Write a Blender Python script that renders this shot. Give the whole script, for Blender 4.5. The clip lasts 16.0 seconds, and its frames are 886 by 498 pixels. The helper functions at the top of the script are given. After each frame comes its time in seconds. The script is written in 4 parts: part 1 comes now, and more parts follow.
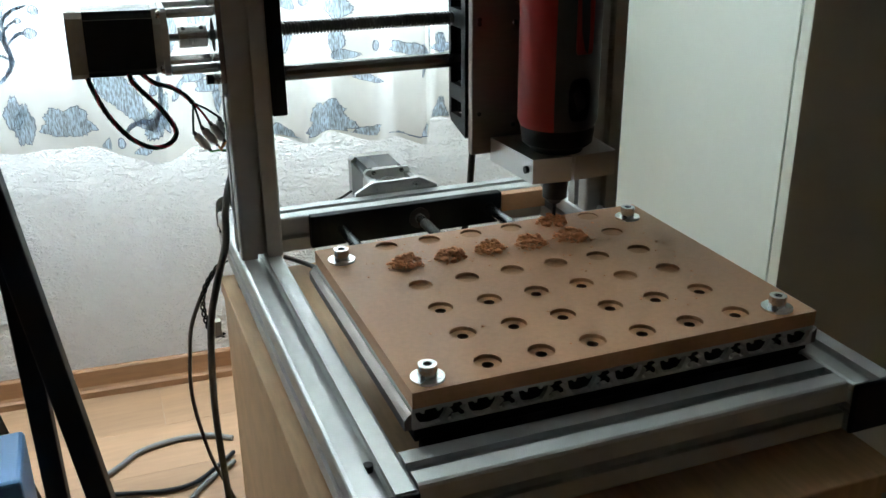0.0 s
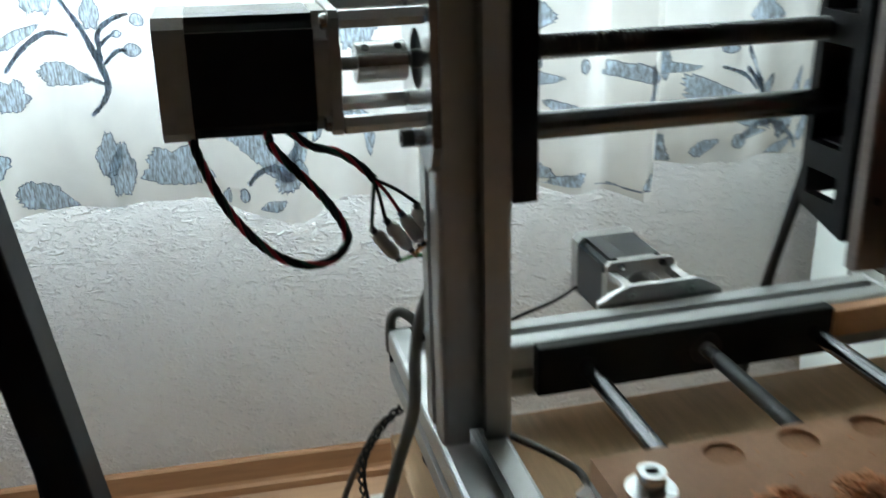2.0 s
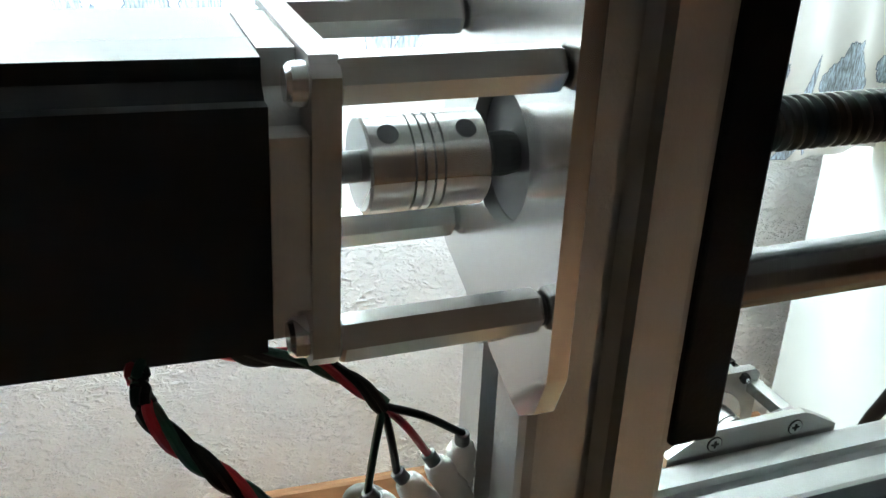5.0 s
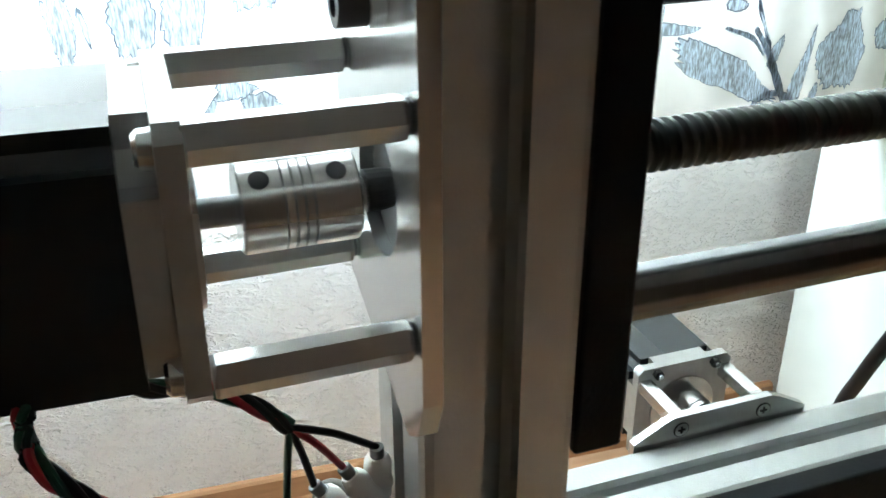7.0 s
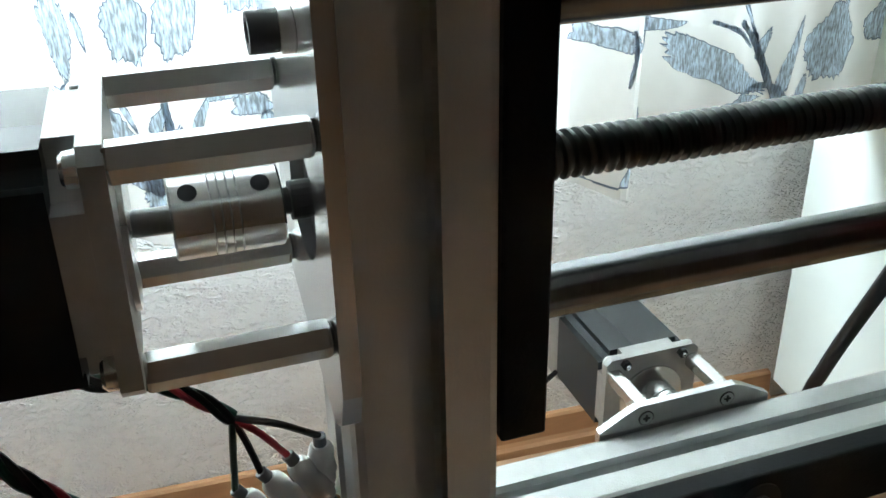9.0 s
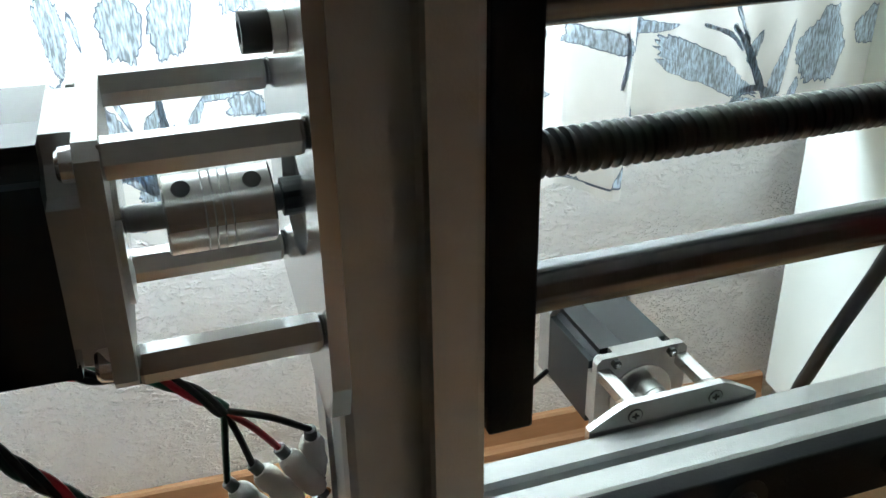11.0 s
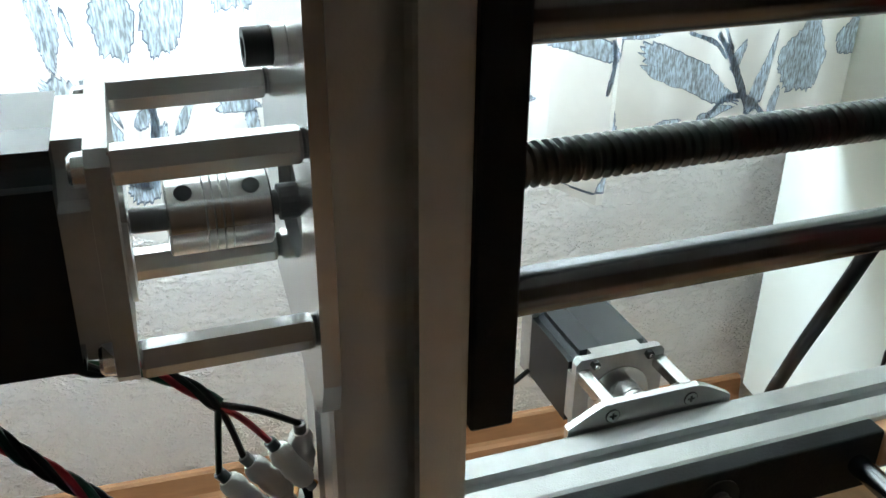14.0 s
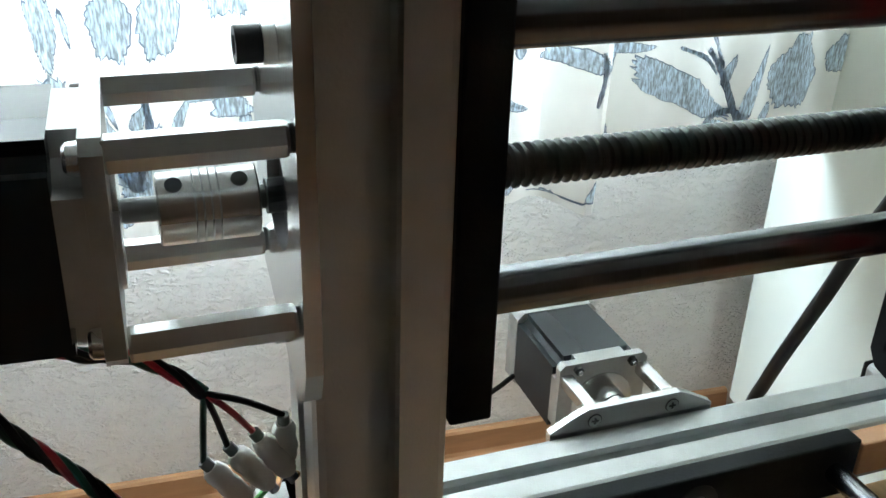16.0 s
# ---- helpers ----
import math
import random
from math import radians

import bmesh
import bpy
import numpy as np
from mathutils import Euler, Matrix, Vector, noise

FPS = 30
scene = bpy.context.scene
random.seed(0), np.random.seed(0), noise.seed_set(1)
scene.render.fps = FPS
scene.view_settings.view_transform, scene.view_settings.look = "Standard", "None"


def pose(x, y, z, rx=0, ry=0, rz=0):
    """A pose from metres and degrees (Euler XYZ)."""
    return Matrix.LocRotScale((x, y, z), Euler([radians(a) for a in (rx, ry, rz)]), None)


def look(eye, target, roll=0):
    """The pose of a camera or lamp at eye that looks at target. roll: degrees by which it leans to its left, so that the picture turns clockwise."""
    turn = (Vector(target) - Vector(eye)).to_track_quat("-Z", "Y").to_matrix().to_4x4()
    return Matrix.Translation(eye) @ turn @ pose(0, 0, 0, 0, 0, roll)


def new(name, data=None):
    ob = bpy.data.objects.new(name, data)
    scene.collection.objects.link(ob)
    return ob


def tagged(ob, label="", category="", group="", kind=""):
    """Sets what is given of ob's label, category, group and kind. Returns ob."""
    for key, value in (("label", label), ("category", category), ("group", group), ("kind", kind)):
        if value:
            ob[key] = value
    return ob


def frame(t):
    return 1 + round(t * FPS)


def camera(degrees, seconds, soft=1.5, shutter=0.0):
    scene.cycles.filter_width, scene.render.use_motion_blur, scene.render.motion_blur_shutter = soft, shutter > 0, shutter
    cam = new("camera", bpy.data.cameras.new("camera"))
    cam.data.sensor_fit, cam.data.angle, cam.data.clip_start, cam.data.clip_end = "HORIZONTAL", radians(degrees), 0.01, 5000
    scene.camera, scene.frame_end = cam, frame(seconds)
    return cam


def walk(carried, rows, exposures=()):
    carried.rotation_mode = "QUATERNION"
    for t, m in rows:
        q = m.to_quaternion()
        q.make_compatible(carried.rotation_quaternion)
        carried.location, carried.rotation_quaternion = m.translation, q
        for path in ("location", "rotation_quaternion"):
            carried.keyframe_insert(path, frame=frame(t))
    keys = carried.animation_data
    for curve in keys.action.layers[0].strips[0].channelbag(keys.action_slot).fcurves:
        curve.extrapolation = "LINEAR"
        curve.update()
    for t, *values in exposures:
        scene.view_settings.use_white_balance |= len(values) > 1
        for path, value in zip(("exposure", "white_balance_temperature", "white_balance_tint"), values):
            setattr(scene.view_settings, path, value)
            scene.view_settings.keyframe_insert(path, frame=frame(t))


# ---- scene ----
cam = camera(50.69, 16.0, soft=1.5, shutter=0.5)
Z0 = 0.54  # height of the machine's rail tops above the floor
PATH = [
    (0, (-0.111, -0.832, 0.885), (0.547, 0.899, 0.129), -0.5),
    (0.5, (-0.109, -0.802, 0.873), (0.541, 0.943, 0.144), -0.0),
    (1, (-0.1, -0.722, 0.86), (0.492, 1.055, 0.158), -0.4),
    (1.5, (-0.109, -0.573, 0.857), (0.44, 1.2, 0.113), -0.7),
    (2, (-0.1, -0.428, 0.829), (0.341, 1.382, 0.101), -1.6),
    (2.5, (-0.1, -0.33, 0.853), (0.325, 1.476, 0.105), 0.9),
    (2.6, (-0.101, -0.314, 0.854), (0.342, 1.482, 0.093), 1.0),
    (3, (-0.091, -0.233, 0.831), (0.422, 1.534, 0.047), 1.5),
    (3.5, (-0.085, -0.161, 0.814), (0.52, 1.552, -0.024), 3.6),
    (3.8, (-0.082, -0.152, 0.807), (0.547, 1.547, -0.04), 2.9),
    (4, (-0.081, -0.152, 0.808), (0.567, 1.541, -0.005), 2.7),
    (6.5, (-0.066, -0.153, 0.823), (0.565, 1.523, -0.066), 1.5),
    (7, (-0.051, -0.165, 0.829), (0.541, 1.52, -0.069), -0.3),
    (7.5, (-0.043, -0.174, 0.832), (0.525, 1.522, -0.064), -1.6),
    (8, (-0.038, -0.178, 0.834), (0.521, 1.516, -0.07), -1.4),
    (8.5, (-0.037, -0.182, 0.838), (0.52, 1.507, -0.078), -1.1),
    (9, (-0.035, -0.185, 0.839), (0.525, 1.502, -0.077), -1.3),
    (11.5, (-0.035, -0.191, 0.84), (0.538, 1.494, -0.072), -0.9),
    (12, (-0.036, -0.192, 0.84), (0.54, 1.493, -0.072), -0.8),
    (12.5, (-0.037, -0.193, 0.841), (0.545, 1.487, -0.075), -0.4),
    (13, (-0.039, -0.194, 0.844), (0.553, 1.479, -0.077), 0.1),
    (13.5, (-0.04, -0.196, 0.846), (0.561, 1.475, -0.074), 0.4),
    (14, (-0.039, -0.199, 0.847), (0.563, 1.473, -0.07), 0.6),
    (14.5, (-0.04, -0.201, 0.847), (0.568, 1.47, -0.068), 1.0),
    (15, (-0.04, -0.204, 0.847), (0.572, 1.471, -0.059), 1.3),
    (15.5, (-0.039, -0.206, 0.846), (0.577, 1.472, -0.051), 1.4),
    (16, (-0.039, -0.208, 0.847), (0.58, 1.47, -0.048), 1.9),
]
walk(cam, [(t, look(eye, target, roll)) for t, eye, target, roll in PATH],
     exposures=[(0, -0.08), (0.7, 0.0), (1.1, -0.08), (1.5, -0.72), (2.0, -0.6), (2.5, -0.52), (3.0, -0.6), (3.4, 0.24), (4.0, 0.38), (6.5, 0.42), (7.0, 0.42), (8.0, 0.08), (9.0, 0.07), (16.0, 0.03)])

# ---- world and light ----
world = bpy.data.worlds.new("sky")
scene.world = world
world.use_nodes = True
sky = world.node_tree.nodes.new("ShaderNodeTexSky")
sky.sky_type, sky.sun_disc = "NISHITA", False
sky.sun_elevation, sky.sun_rotation = radians(40), radians(20)
world.node_tree.links.new(sky.outputs[0], world.node_tree.nodes["Background"].inputs[0])
world.node_tree.nodes["Background"].inputs[1].default_value = 0.12


def window_lamp(name, place, target, w, h, power, color):
    data = bpy.data.lights.new(name, "AREA")
    data.shape, data.size, data.size_y, data.energy, data.color = "RECTANGLE", w, h, power, color
    ob = new(name, data)
    ob.matrix_world = look(place, target)
    return ob


WALL_Y = 0.776
TURN = -3.0  # degrees between the machine and the window wall
LEAN = math.tan(math.radians(TURN))
WIN = (-1.1, 0.50, 0.16, 1.35)  # the window behind the curtain: x0, x1, z0, z1 over the rail tops
window_lamp("window_daylight", ((WIN[0] + WIN[1]) / 2, WALL_Y + 0.10, Z0 + (WIN[2] + WIN[3]) / 2), ((WIN[0] + WIN[1]) / 2, 0, Z0 + (WIN[2] + WIN[3]) / 2 - 0.25), 1.6, 1.15, 215, (0.70, 0.86, 1.0))


# ---- materials ----
def material(name, color, rough=0.5, metal=0.0, spread=0.12, scale=60.0, stretch=(1, 1, 1), bump=0.0, bump_scale=None, spec=0.5, per_object=0.0, coat=0.0):
    """A surface whose colour wanders at two scales round its base colour, with fine relief."""
    m = bpy.data.materials.new(name)
    m.use_nodes = True
    n, l = m.node_tree.nodes, m.node_tree.links
    b = n["Principled BSDF"]
    b.inputs["Metallic"].default_value = metal
    b.inputs["Specular IOR Level"].default_value = spec
    b.inputs["Coat Weight"].default_value = coat
    tc = n.new("ShaderNodeTexCoord")
    mp = n.new("ShaderNodeMapping")
    mp.inputs["Scale"].default_value = stretch
    l.new(tc.outputs["Object"], mp.inputs[0])
    fine, wide = n.new("ShaderNodeTexNoise"), n.new("ShaderNodeTexNoise")
    fine.inputs["Scale"].default_value, fine.inputs["Detail"].default_value = scale, 6
    wide.inputs["Scale"].default_value, wide.inputs["Detail"].default_value = scale / 9, 3
    l.new(mp.outputs[0], fine.inputs[0])
    l.new(mp.outputs[0], wide.inputs[0])
    add = n.new("ShaderNodeMath")
    add.operation = "ADD"
    l.new(fine.outputs[0], add.inputs[0])
    l.new(wide.outputs[0], add.inputs[1])
    ramp = n.new("ShaderNodeMapRange")
    ramp.inputs[1].default_value, ramp.inputs[2].default_value = 0.7, 1.3
    ramp.inputs[3].default_value, ramp.inputs[4].default_value = 1 - spread, 1 + spread
    l.new(add.outputs[0], ramp.inputs[0])
    value = ramp.outputs[0]
    if per_object:
        info = n.new("ShaderNodeObjectInfo")
        mr = n.new("ShaderNodeMapRange")
        mr.inputs[3].default_value, mr.inputs[4].default_value = 1 - per_object, 1 + per_object
        l.new(info.outputs["Random"], mr.inputs[0])
        mu = n.new("ShaderNodeMath")
        mu.operation = "MULTIPLY"
        l.new(value, mu.inputs[0])
        l.new(mr.outputs[0], mu.inputs[1])
        value = mu.outputs[0]
    mix = n.new("ShaderNodeVectorMath")
    mix.operation = "SCALE"
    mix.inputs[0].default_value = color
    l.new(value, mix.inputs["Scale"])
    l.new(mix.outputs[0], b.inputs["Base Color"])
    rr = n.new("ShaderNodeMapRange")
    rr.inputs[1].default_value, rr.inputs[2].default_value = 0.3, 0.7
    rr.inputs[3].default_value, rr.inputs[4].default_value = max(rough - 0.08, 0.03), min(rough + 0.08, 1)
    l.new(wide.outputs[0], rr.inputs[0])
    l.new(rr.outputs[0], b.inputs["Roughness"])
    if bump:
        bp = n.new("ShaderNodeBump")
        bp.inputs["Strength"].default_value, bp.inputs["Distance"].default_value = min(bump, 1), 0.001
        src = fine
        if bump_scale:
            src = n.new("ShaderNodeTexNoise")
            src.inputs["Scale"].default_value, src.inputs["Detail"].default_value = bump_scale, 4
            l.new(mp.outputs[0], src.inputs[0])
        l.new(src.outputs[0], bp.inputs["Height"])
        l.new(bp.outputs[0], b.inputs["Normal"])
    return m


ALU = material("anodised_aluminium", (0.50, 0.51, 0.505), 0.48, 0.78, 0.06, 90, (1, 1, 1), 0.15, 900)
ALU_RAW = material("milled_aluminium", (0.62, 0.62, 0.61), 0.27, 0.92, 0.03, 8)
ALU_CUT = material("sawn_aluminium", (0.66, 0.66, 0.63), 0.5, 0.25, 0.08, 150, bump=0.3, bump_scale=900)
ALU_CAST = material("cast_aluminium", (0.42, 0.415, 0.40), 0.48, 0.6, 0.08, 200, bump=0.3)
ALU_DARK = material("dark_milled_aluminium", (0.23, 0.20, 0.185), 0.4, 0.8, 0.1, 60, (1, 1, 6))
STEEL = material("ground_steel", (0.17, 0.175, 0.18), 0.28, 1.0, 0.04, 5)
STEEL_DARK = material("dark_screw_steel", (0.11, 0.115, 0.115), 0.33, 0.9, 0.05, 90)
ZINC = material("zinc_plated_steel", (0.66, 0.68, 0.68), 0.25, 0.95, 0.1, 150)
BLACK_STEEL = material("blackened_steel", (0.022, 0.022, 0.023), 0.45, 0.2, 0.2, 150)
BLACK_PLATE = material("black_plastic_plate", (0.008, 0.010, 0.012), 0.5, 0.0, 0.25, 70, bump=0.2, bump_scale=600, spec=0.16)
BLACK_PAINT = material("black_motor_paint", (0.008, 0.013, 0.017), 0.28, 0.0, 0.06, 7, spec=0.3)
GREY_PLATE = material("grey_plastic", (0.16, 0.165, 0.17), 0.5, 0.0, 0.1, 90)
RED = material("red_plastic_housing", (0.27, 0.012, 0.010), 0.45, 0.0, 0.08, 70)
DARK_GREY = material("dark_grey_rubber", (0.035, 0.042, 0.048), 0.55, 0.0, 0.12, 80, bump=0.3)
MDF = material("raw_fibreboard", (0.62, 0.34, 0.19), 0.5, 0.0, 0.07, 240, bump=0.25, bump_scale=1500, spec=0.4)
MDF_CUT = material("cut_fibreboard", (0.55, 0.29, 0.15), 0.8, 0.0, 0.15, 400, bump=0.5)
# darkened fibreboard: the shade down the drilled holes is put into the colour
MDF_HOLE_SHADE = material("fibreboard_hole_shade", (0.13, 0.07, 0.035), 0.85, 0.0, 0.2, 400, bump=0.4)
CHIPS = material("fibreboard_chips", (0.86, 0.42, 0.21), 0.9, 0.0, 0.2, 500, bump=0.4)
PLYWOOD = material("pale_plywood", (0.62, 0.395, 0.215), 0.55, 0.0, 0.16, 22, (9, 1.2, 1.2), 0.2, 300)
FLOOR_WOOD = material("beech_laminate", (0.37, 0.215, 0.118), 0.38, 0.0, 0.13, 9, (1.2, 13, 1), 0.05, 200, per_object=0.08)
SKIRTING = material("oak_skirting", (0.35, 0.18, 0.085), 0.4, 0.0, 0.15, 16, (1, 10, 10))
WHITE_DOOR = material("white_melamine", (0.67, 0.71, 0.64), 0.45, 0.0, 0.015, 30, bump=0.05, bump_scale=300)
# same melamine as the door, a darker olive tint put in for its shade
WARDROBE_SIDE = material("melamine_side_shaded", (0.60, 0.62, 0.54), 0.5, 0.0, 0.03, 25)
# unseen ceiling and walls: colours set low and warm to steer the bounce light
CEILING = material("unseen_ceiling_greyed", (0.42, 0.41, 0.385), 0.8, 0.0, 0.03, 40)
ROOM_WALL = material("unseen_wall_darkened", (0.155, 0.098, 0.066), 0.85, 0.0, 0.05, 30)
BLACK_WOOD = material("black_lacquered_wood", (0.010, 0.011, 0.012), 0.55, 0.0, 0.2, 60, bump=0.2, spec=0.2)
# bright blue holds the glow of a lit screen as plain colour
BLUE = material("blue_screen_glow", (0.20, 0.48, 0.95), 0.4, 0.0, 0.05, 40)
CABLE_GREY = material("grey_cable_sheath", (0.15, 0.145, 0.13), 0.5, 0.0, 0.08, 80)
CABLE_BLACK = material("black_cable_sheath", (0.011, 0.012, 0.013), 0.5, 0.0, 0.1, 80, spec=0.25)
CABLE_BROWN = material("brown_cable_sheath", (0.10, 0.075, 0.06), 0.5, 0.0, 0.1, 80)
WIRE_RED = material("red_wire", (0.42, 0.015, 0.03), 0.42, 0.0, 0.1, 80)
WIRE_GREEN = material("green_wire", (0.012, 0.075, 0.045), 0.42, 0.0, 0.1, 80)
WIRE_ORANGE = material("orange_wire", (0.50, 0.20, 0.03), 0.45, 0.0, 0.1, 80)
WIRE_LIME = material("bright_green_wire", (0.05, 0.30, 0.05), 0.45, 0.0, 0.1, 80)
SLEEVE = material("white_sleeve", (0.74, 0.73, 0.70), 0.5, 0.0, 0.04, 120, bump=0.3)
# black for the rubber feet and for the shade sheet in the bed chambers
RUBBER_AND_SHADE = material("rubber_and_chamber_shade", (0.015, 0.015, 0.015), 0.8, 0.0, 0.1, 80)


def plaster_material():
    """White wallpaper with raised worm-like flakes."""
    m = material("textured_white_wallpaper", (0.74, 0.735, 0.71), 0.75, 0.0, 0.03, 12)
    n, l = m.node_tree.nodes, m.node_tree.links
    tc = n.new("ShaderNodeTexCoord")
    mp = n.new("ShaderNodeMapping")
    mp.inputs["Scale"].default_value = (0.6, 1, 1.25)
    l.new(tc.outputs["Object"], mp.inputs[0])
    total = None
    for scale, lo, hi, turn, share in ((120, 0.53, 0.64, 0.12, 1.0), (190, 0.55, 0.67, -0.5, 0.8), (300, 0.45, 0.75, 0.6, 0.25)):
        rot = n.new("ShaderNodeMapping")
        rot.inputs["Rotation"].default_value = (0, turn, 0)
        l.new(mp.outputs[0], rot.inputs[0])
        a = n.new("ShaderNodeTexNoise")
        a.inputs["Scale"].default_value, a.inputs["Detail"].default_value, a.inputs["Distortion"].default_value = scale, 2, 0.7
        l.new(rot.outputs[0], a.inputs[0])
        step = n.new("ShaderNodeMapRange")
        step.inputs[1].default_value, step.inputs[2].default_value = lo, hi
        step.inputs[3].default_value, step.inputs[4].default_value = 0, share
        l.new(a.outputs[0], step.inputs[0])
        if total is None:
            total = step
        else:
            mx = n.new("ShaderNodeMath")
            mx.operation = "ADD"
            l.new(total.outputs[0], mx.inputs[0])
            l.new(step.outputs[0], mx.inputs[1])
            total = mx
    bp = n.new("ShaderNodeBump")
    bp.inputs["Strength"].default_value, bp.inputs["Distance"].default_value = 0.95, 0.0030
    l.new(total.outputs[0], bp.inputs["Height"])
    l.new(bp.outputs[0], n["Principled BSDF"].inputs["Normal"])
    return m


PLASTER = plaster_material()


def cloth_material(name, color, through_share, streak=0.0):
    """Woven cloth that lets part of the light through; streak mottles a print along the threads."""
    m = material(name, color, 0.9, 0.0, 0.03, 40, bump=0.25, bump_scale=1800, spec=0.1)
    n, l = m.node_tree.nodes, m.node_tree.links
    b = n["Principled BSDF"]
    t = n.new("ShaderNodeBsdfTranslucent")
    mix = n.new("ShaderNodeMixShader")
    mix.inputs[0].default_value = through_share
    src = b.inputs["Base Color"].links[0].from_socket
    if streak:
        tc = n.new("ShaderNodeTexCoord")
        mp = n.new("ShaderNodeMapping")
        mp.inputs["Scale"].default_value = (5, 1, 1)
        l.new(tc.outputs["Object"], mp.inputs[0])
        nz = n.new("ShaderNodeTexNoise")
        nz.inputs["Scale"].default_value, nz.inputs["Detail"].default_value = 110, 6
        l.new(mp.outputs[0], nz.inputs[0])
        mr = n.new("ShaderNodeMapRange")
        mr.inputs[1].default_value, mr.inputs[2].default_value = 0.38, 0.62
        mr.inputs[3].default_value, mr.inputs[4].default_value = 1 - streak, 1 + streak
        l.new(nz.outputs[0], mr.inputs[0])
        sc = n.new("ShaderNodeVectorMath")
        sc.operation = "SCALE"
        l.new(src, sc.inputs[0])
        l.new(mr.outputs[0], sc.inputs["Scale"])
        src = sc.outputs[0]
        l.new(src, b.inputs["Base Color"])
    l.new(src, t.inputs[0])
    l.new(b.outputs[0], mix.inputs[1])
    l.new(t.outputs[0], mix.inputs[2])
    l.new(mix.outputs[0], n["Material Output"].inputs[0])
    return m


CLOTH = cloth_material("cream_curtain_cloth", (0.84, 0.83, 0.795), 0.43)
PRINT = cloth_material("blue_grey_print", (0.58, 0.67, 0.76), 0.68, 0.42)
PRINT_LINE = cloth_material("dark_blue_print", (0.20, 0.25, 0.32), 0.6)


# ---- building helpers ----
ORIGIN = {}


def thing(name, x, y, z, label, category, group="", kind=""):
    ob = new(name)
    ob.location = (x, y, z + Z0)
    ORIGIN[ob.name] = Vector((x, y, z + Z0))
    return tagged(ob, label, category, group, kind)


def part(name, bm, mat, parent=None, label="", smooth=False, category="", kind="", group=""):
    """Links a bmesh, drawn over the rail tops, as one mesh object."""
    bmesh.ops.recalc_face_normals(bm, faces=bm.faces)
    base = ORIGIN[parent.name] if parent else Vector((0, 0, 0))
    for v in bm.verts:
        v.co += Vector((0, 0, Z0)) - base
    me = bpy.data.meshes.new(name)
    bm.to_mesh(me)
    bm.free()
    for f in (mat if isinstance(mat, (list, tuple)) else [mat]):
        me.materials.append(f)
    if smooth:
        me.polygons.foreach_set("use_smooth", [True] * len(me.polygons))
        me.set_sharp_from_angle(angle=radians(35))
    ob = new(name, me)
    if parent:
        ob.parent = parent
        ORIGIN[ob.name] = base
    return tagged(ob, label, category, group, kind)


def box(x0, x1, y0, y1, z0, z1, bevel=0.0, bm=None):
    bm = bm or bmesh.new()
    made = bmesh.ops.create_cube(bm, size=1)["verts"]
    for v in made:
        v.co = Vector(((x0 + x1) / 2 + v.co.x * (x1 - x0), (y0 + y1) / 2 + v.co.y * (y1 - y0), (z0 + z1) / 2 + v.co.z * (z1 - z0)))
    if bevel:
        edges = list({e for v in made for e in v.link_edges})
        bmesh.ops.bevel(bm, geom=edges, offset=bevel, segments=2, affect="EDGES", profile=0.5)
    return bm


def lathe(p0, p1, stations, seg=24, bm=None):
    """A turned body along p0-p1; stations are (share of the way, radius)."""
    bm = bm or bmesh.new()
    p0, p1 = Vector(p0), Vector(p1)
    q = (p1 - p0).to_track_quat("Z", "Y")
    rings = []
    for s, r in stations:
        c = p0.lerp(p1, s)
        rings.append([bm.verts.new(c + q @ Vector((r * math.cos(math.tau * k / seg), r * math.sin(math.tau * k / seg), 0))) for k in range(seg)])
    for a, b in zip(rings, rings[1:]):
        for k in range(seg):
            bm.faces.new((a[k], a[(k + 1) % seg], b[(k + 1) % seg], b[k]))
    bm.faces.new(rings[0][::-1])
    bm.faces.new(rings[-1])
    return bm


def rod(p0, p1, r, seg=20, edge=0.04, bm=None):
    return lathe(p0, p1, ((0, r * 0.9), (edge, r), (1 - edge, r), (1, r * 0.9)), seg, bm)


def ring(p0, p1, r_out, r_in, seg=28, bm=None):
    bm = bm or bmesh.new()
    p0, p1 = Vector(p0), Vector(p1)
    q = (p1 - p0).to_track_quat("Z", "Y")
    loops = []
    for c, r in ((p0, r_in), (p0, r_out), (p1, r_out), (p1, r_in)):
        loops.append([bm.verts.new(c + q @ Vector((r * math.cos(math.tau * k / seg), r * math.sin(math.tau * k / seg), 0))) for k in range(seg)])
    for i in range(4):
        a, b = loops[i], loops[(i + 1) % 4]
        for k in range(seg):
            bm.faces.new((a[k], a[(k + 1) % seg], b[(k + 1) % seg], b[k]))
    return bm


def spline(points, per=8):
    """Points along a smooth line through the given ones."""
    P = [Vector(p) for p in points]
    P = [P[0] * 2 - P[1]] + P + [P[-1] * 2 - P[-2]]
    out = []
    for i in range(1, len(P) - 2):
        a, b, c, d = P[i - 1:i + 3]
        for k in range(per):
            t = k / per
            out.append(0.5 * (2 * b + (c - a) * t + (2 * a - 5 * b + 4 * c - d) * t * t + (3 * b - a - 3 * c + d) * t ** 3))
    return out + [P[-2]]


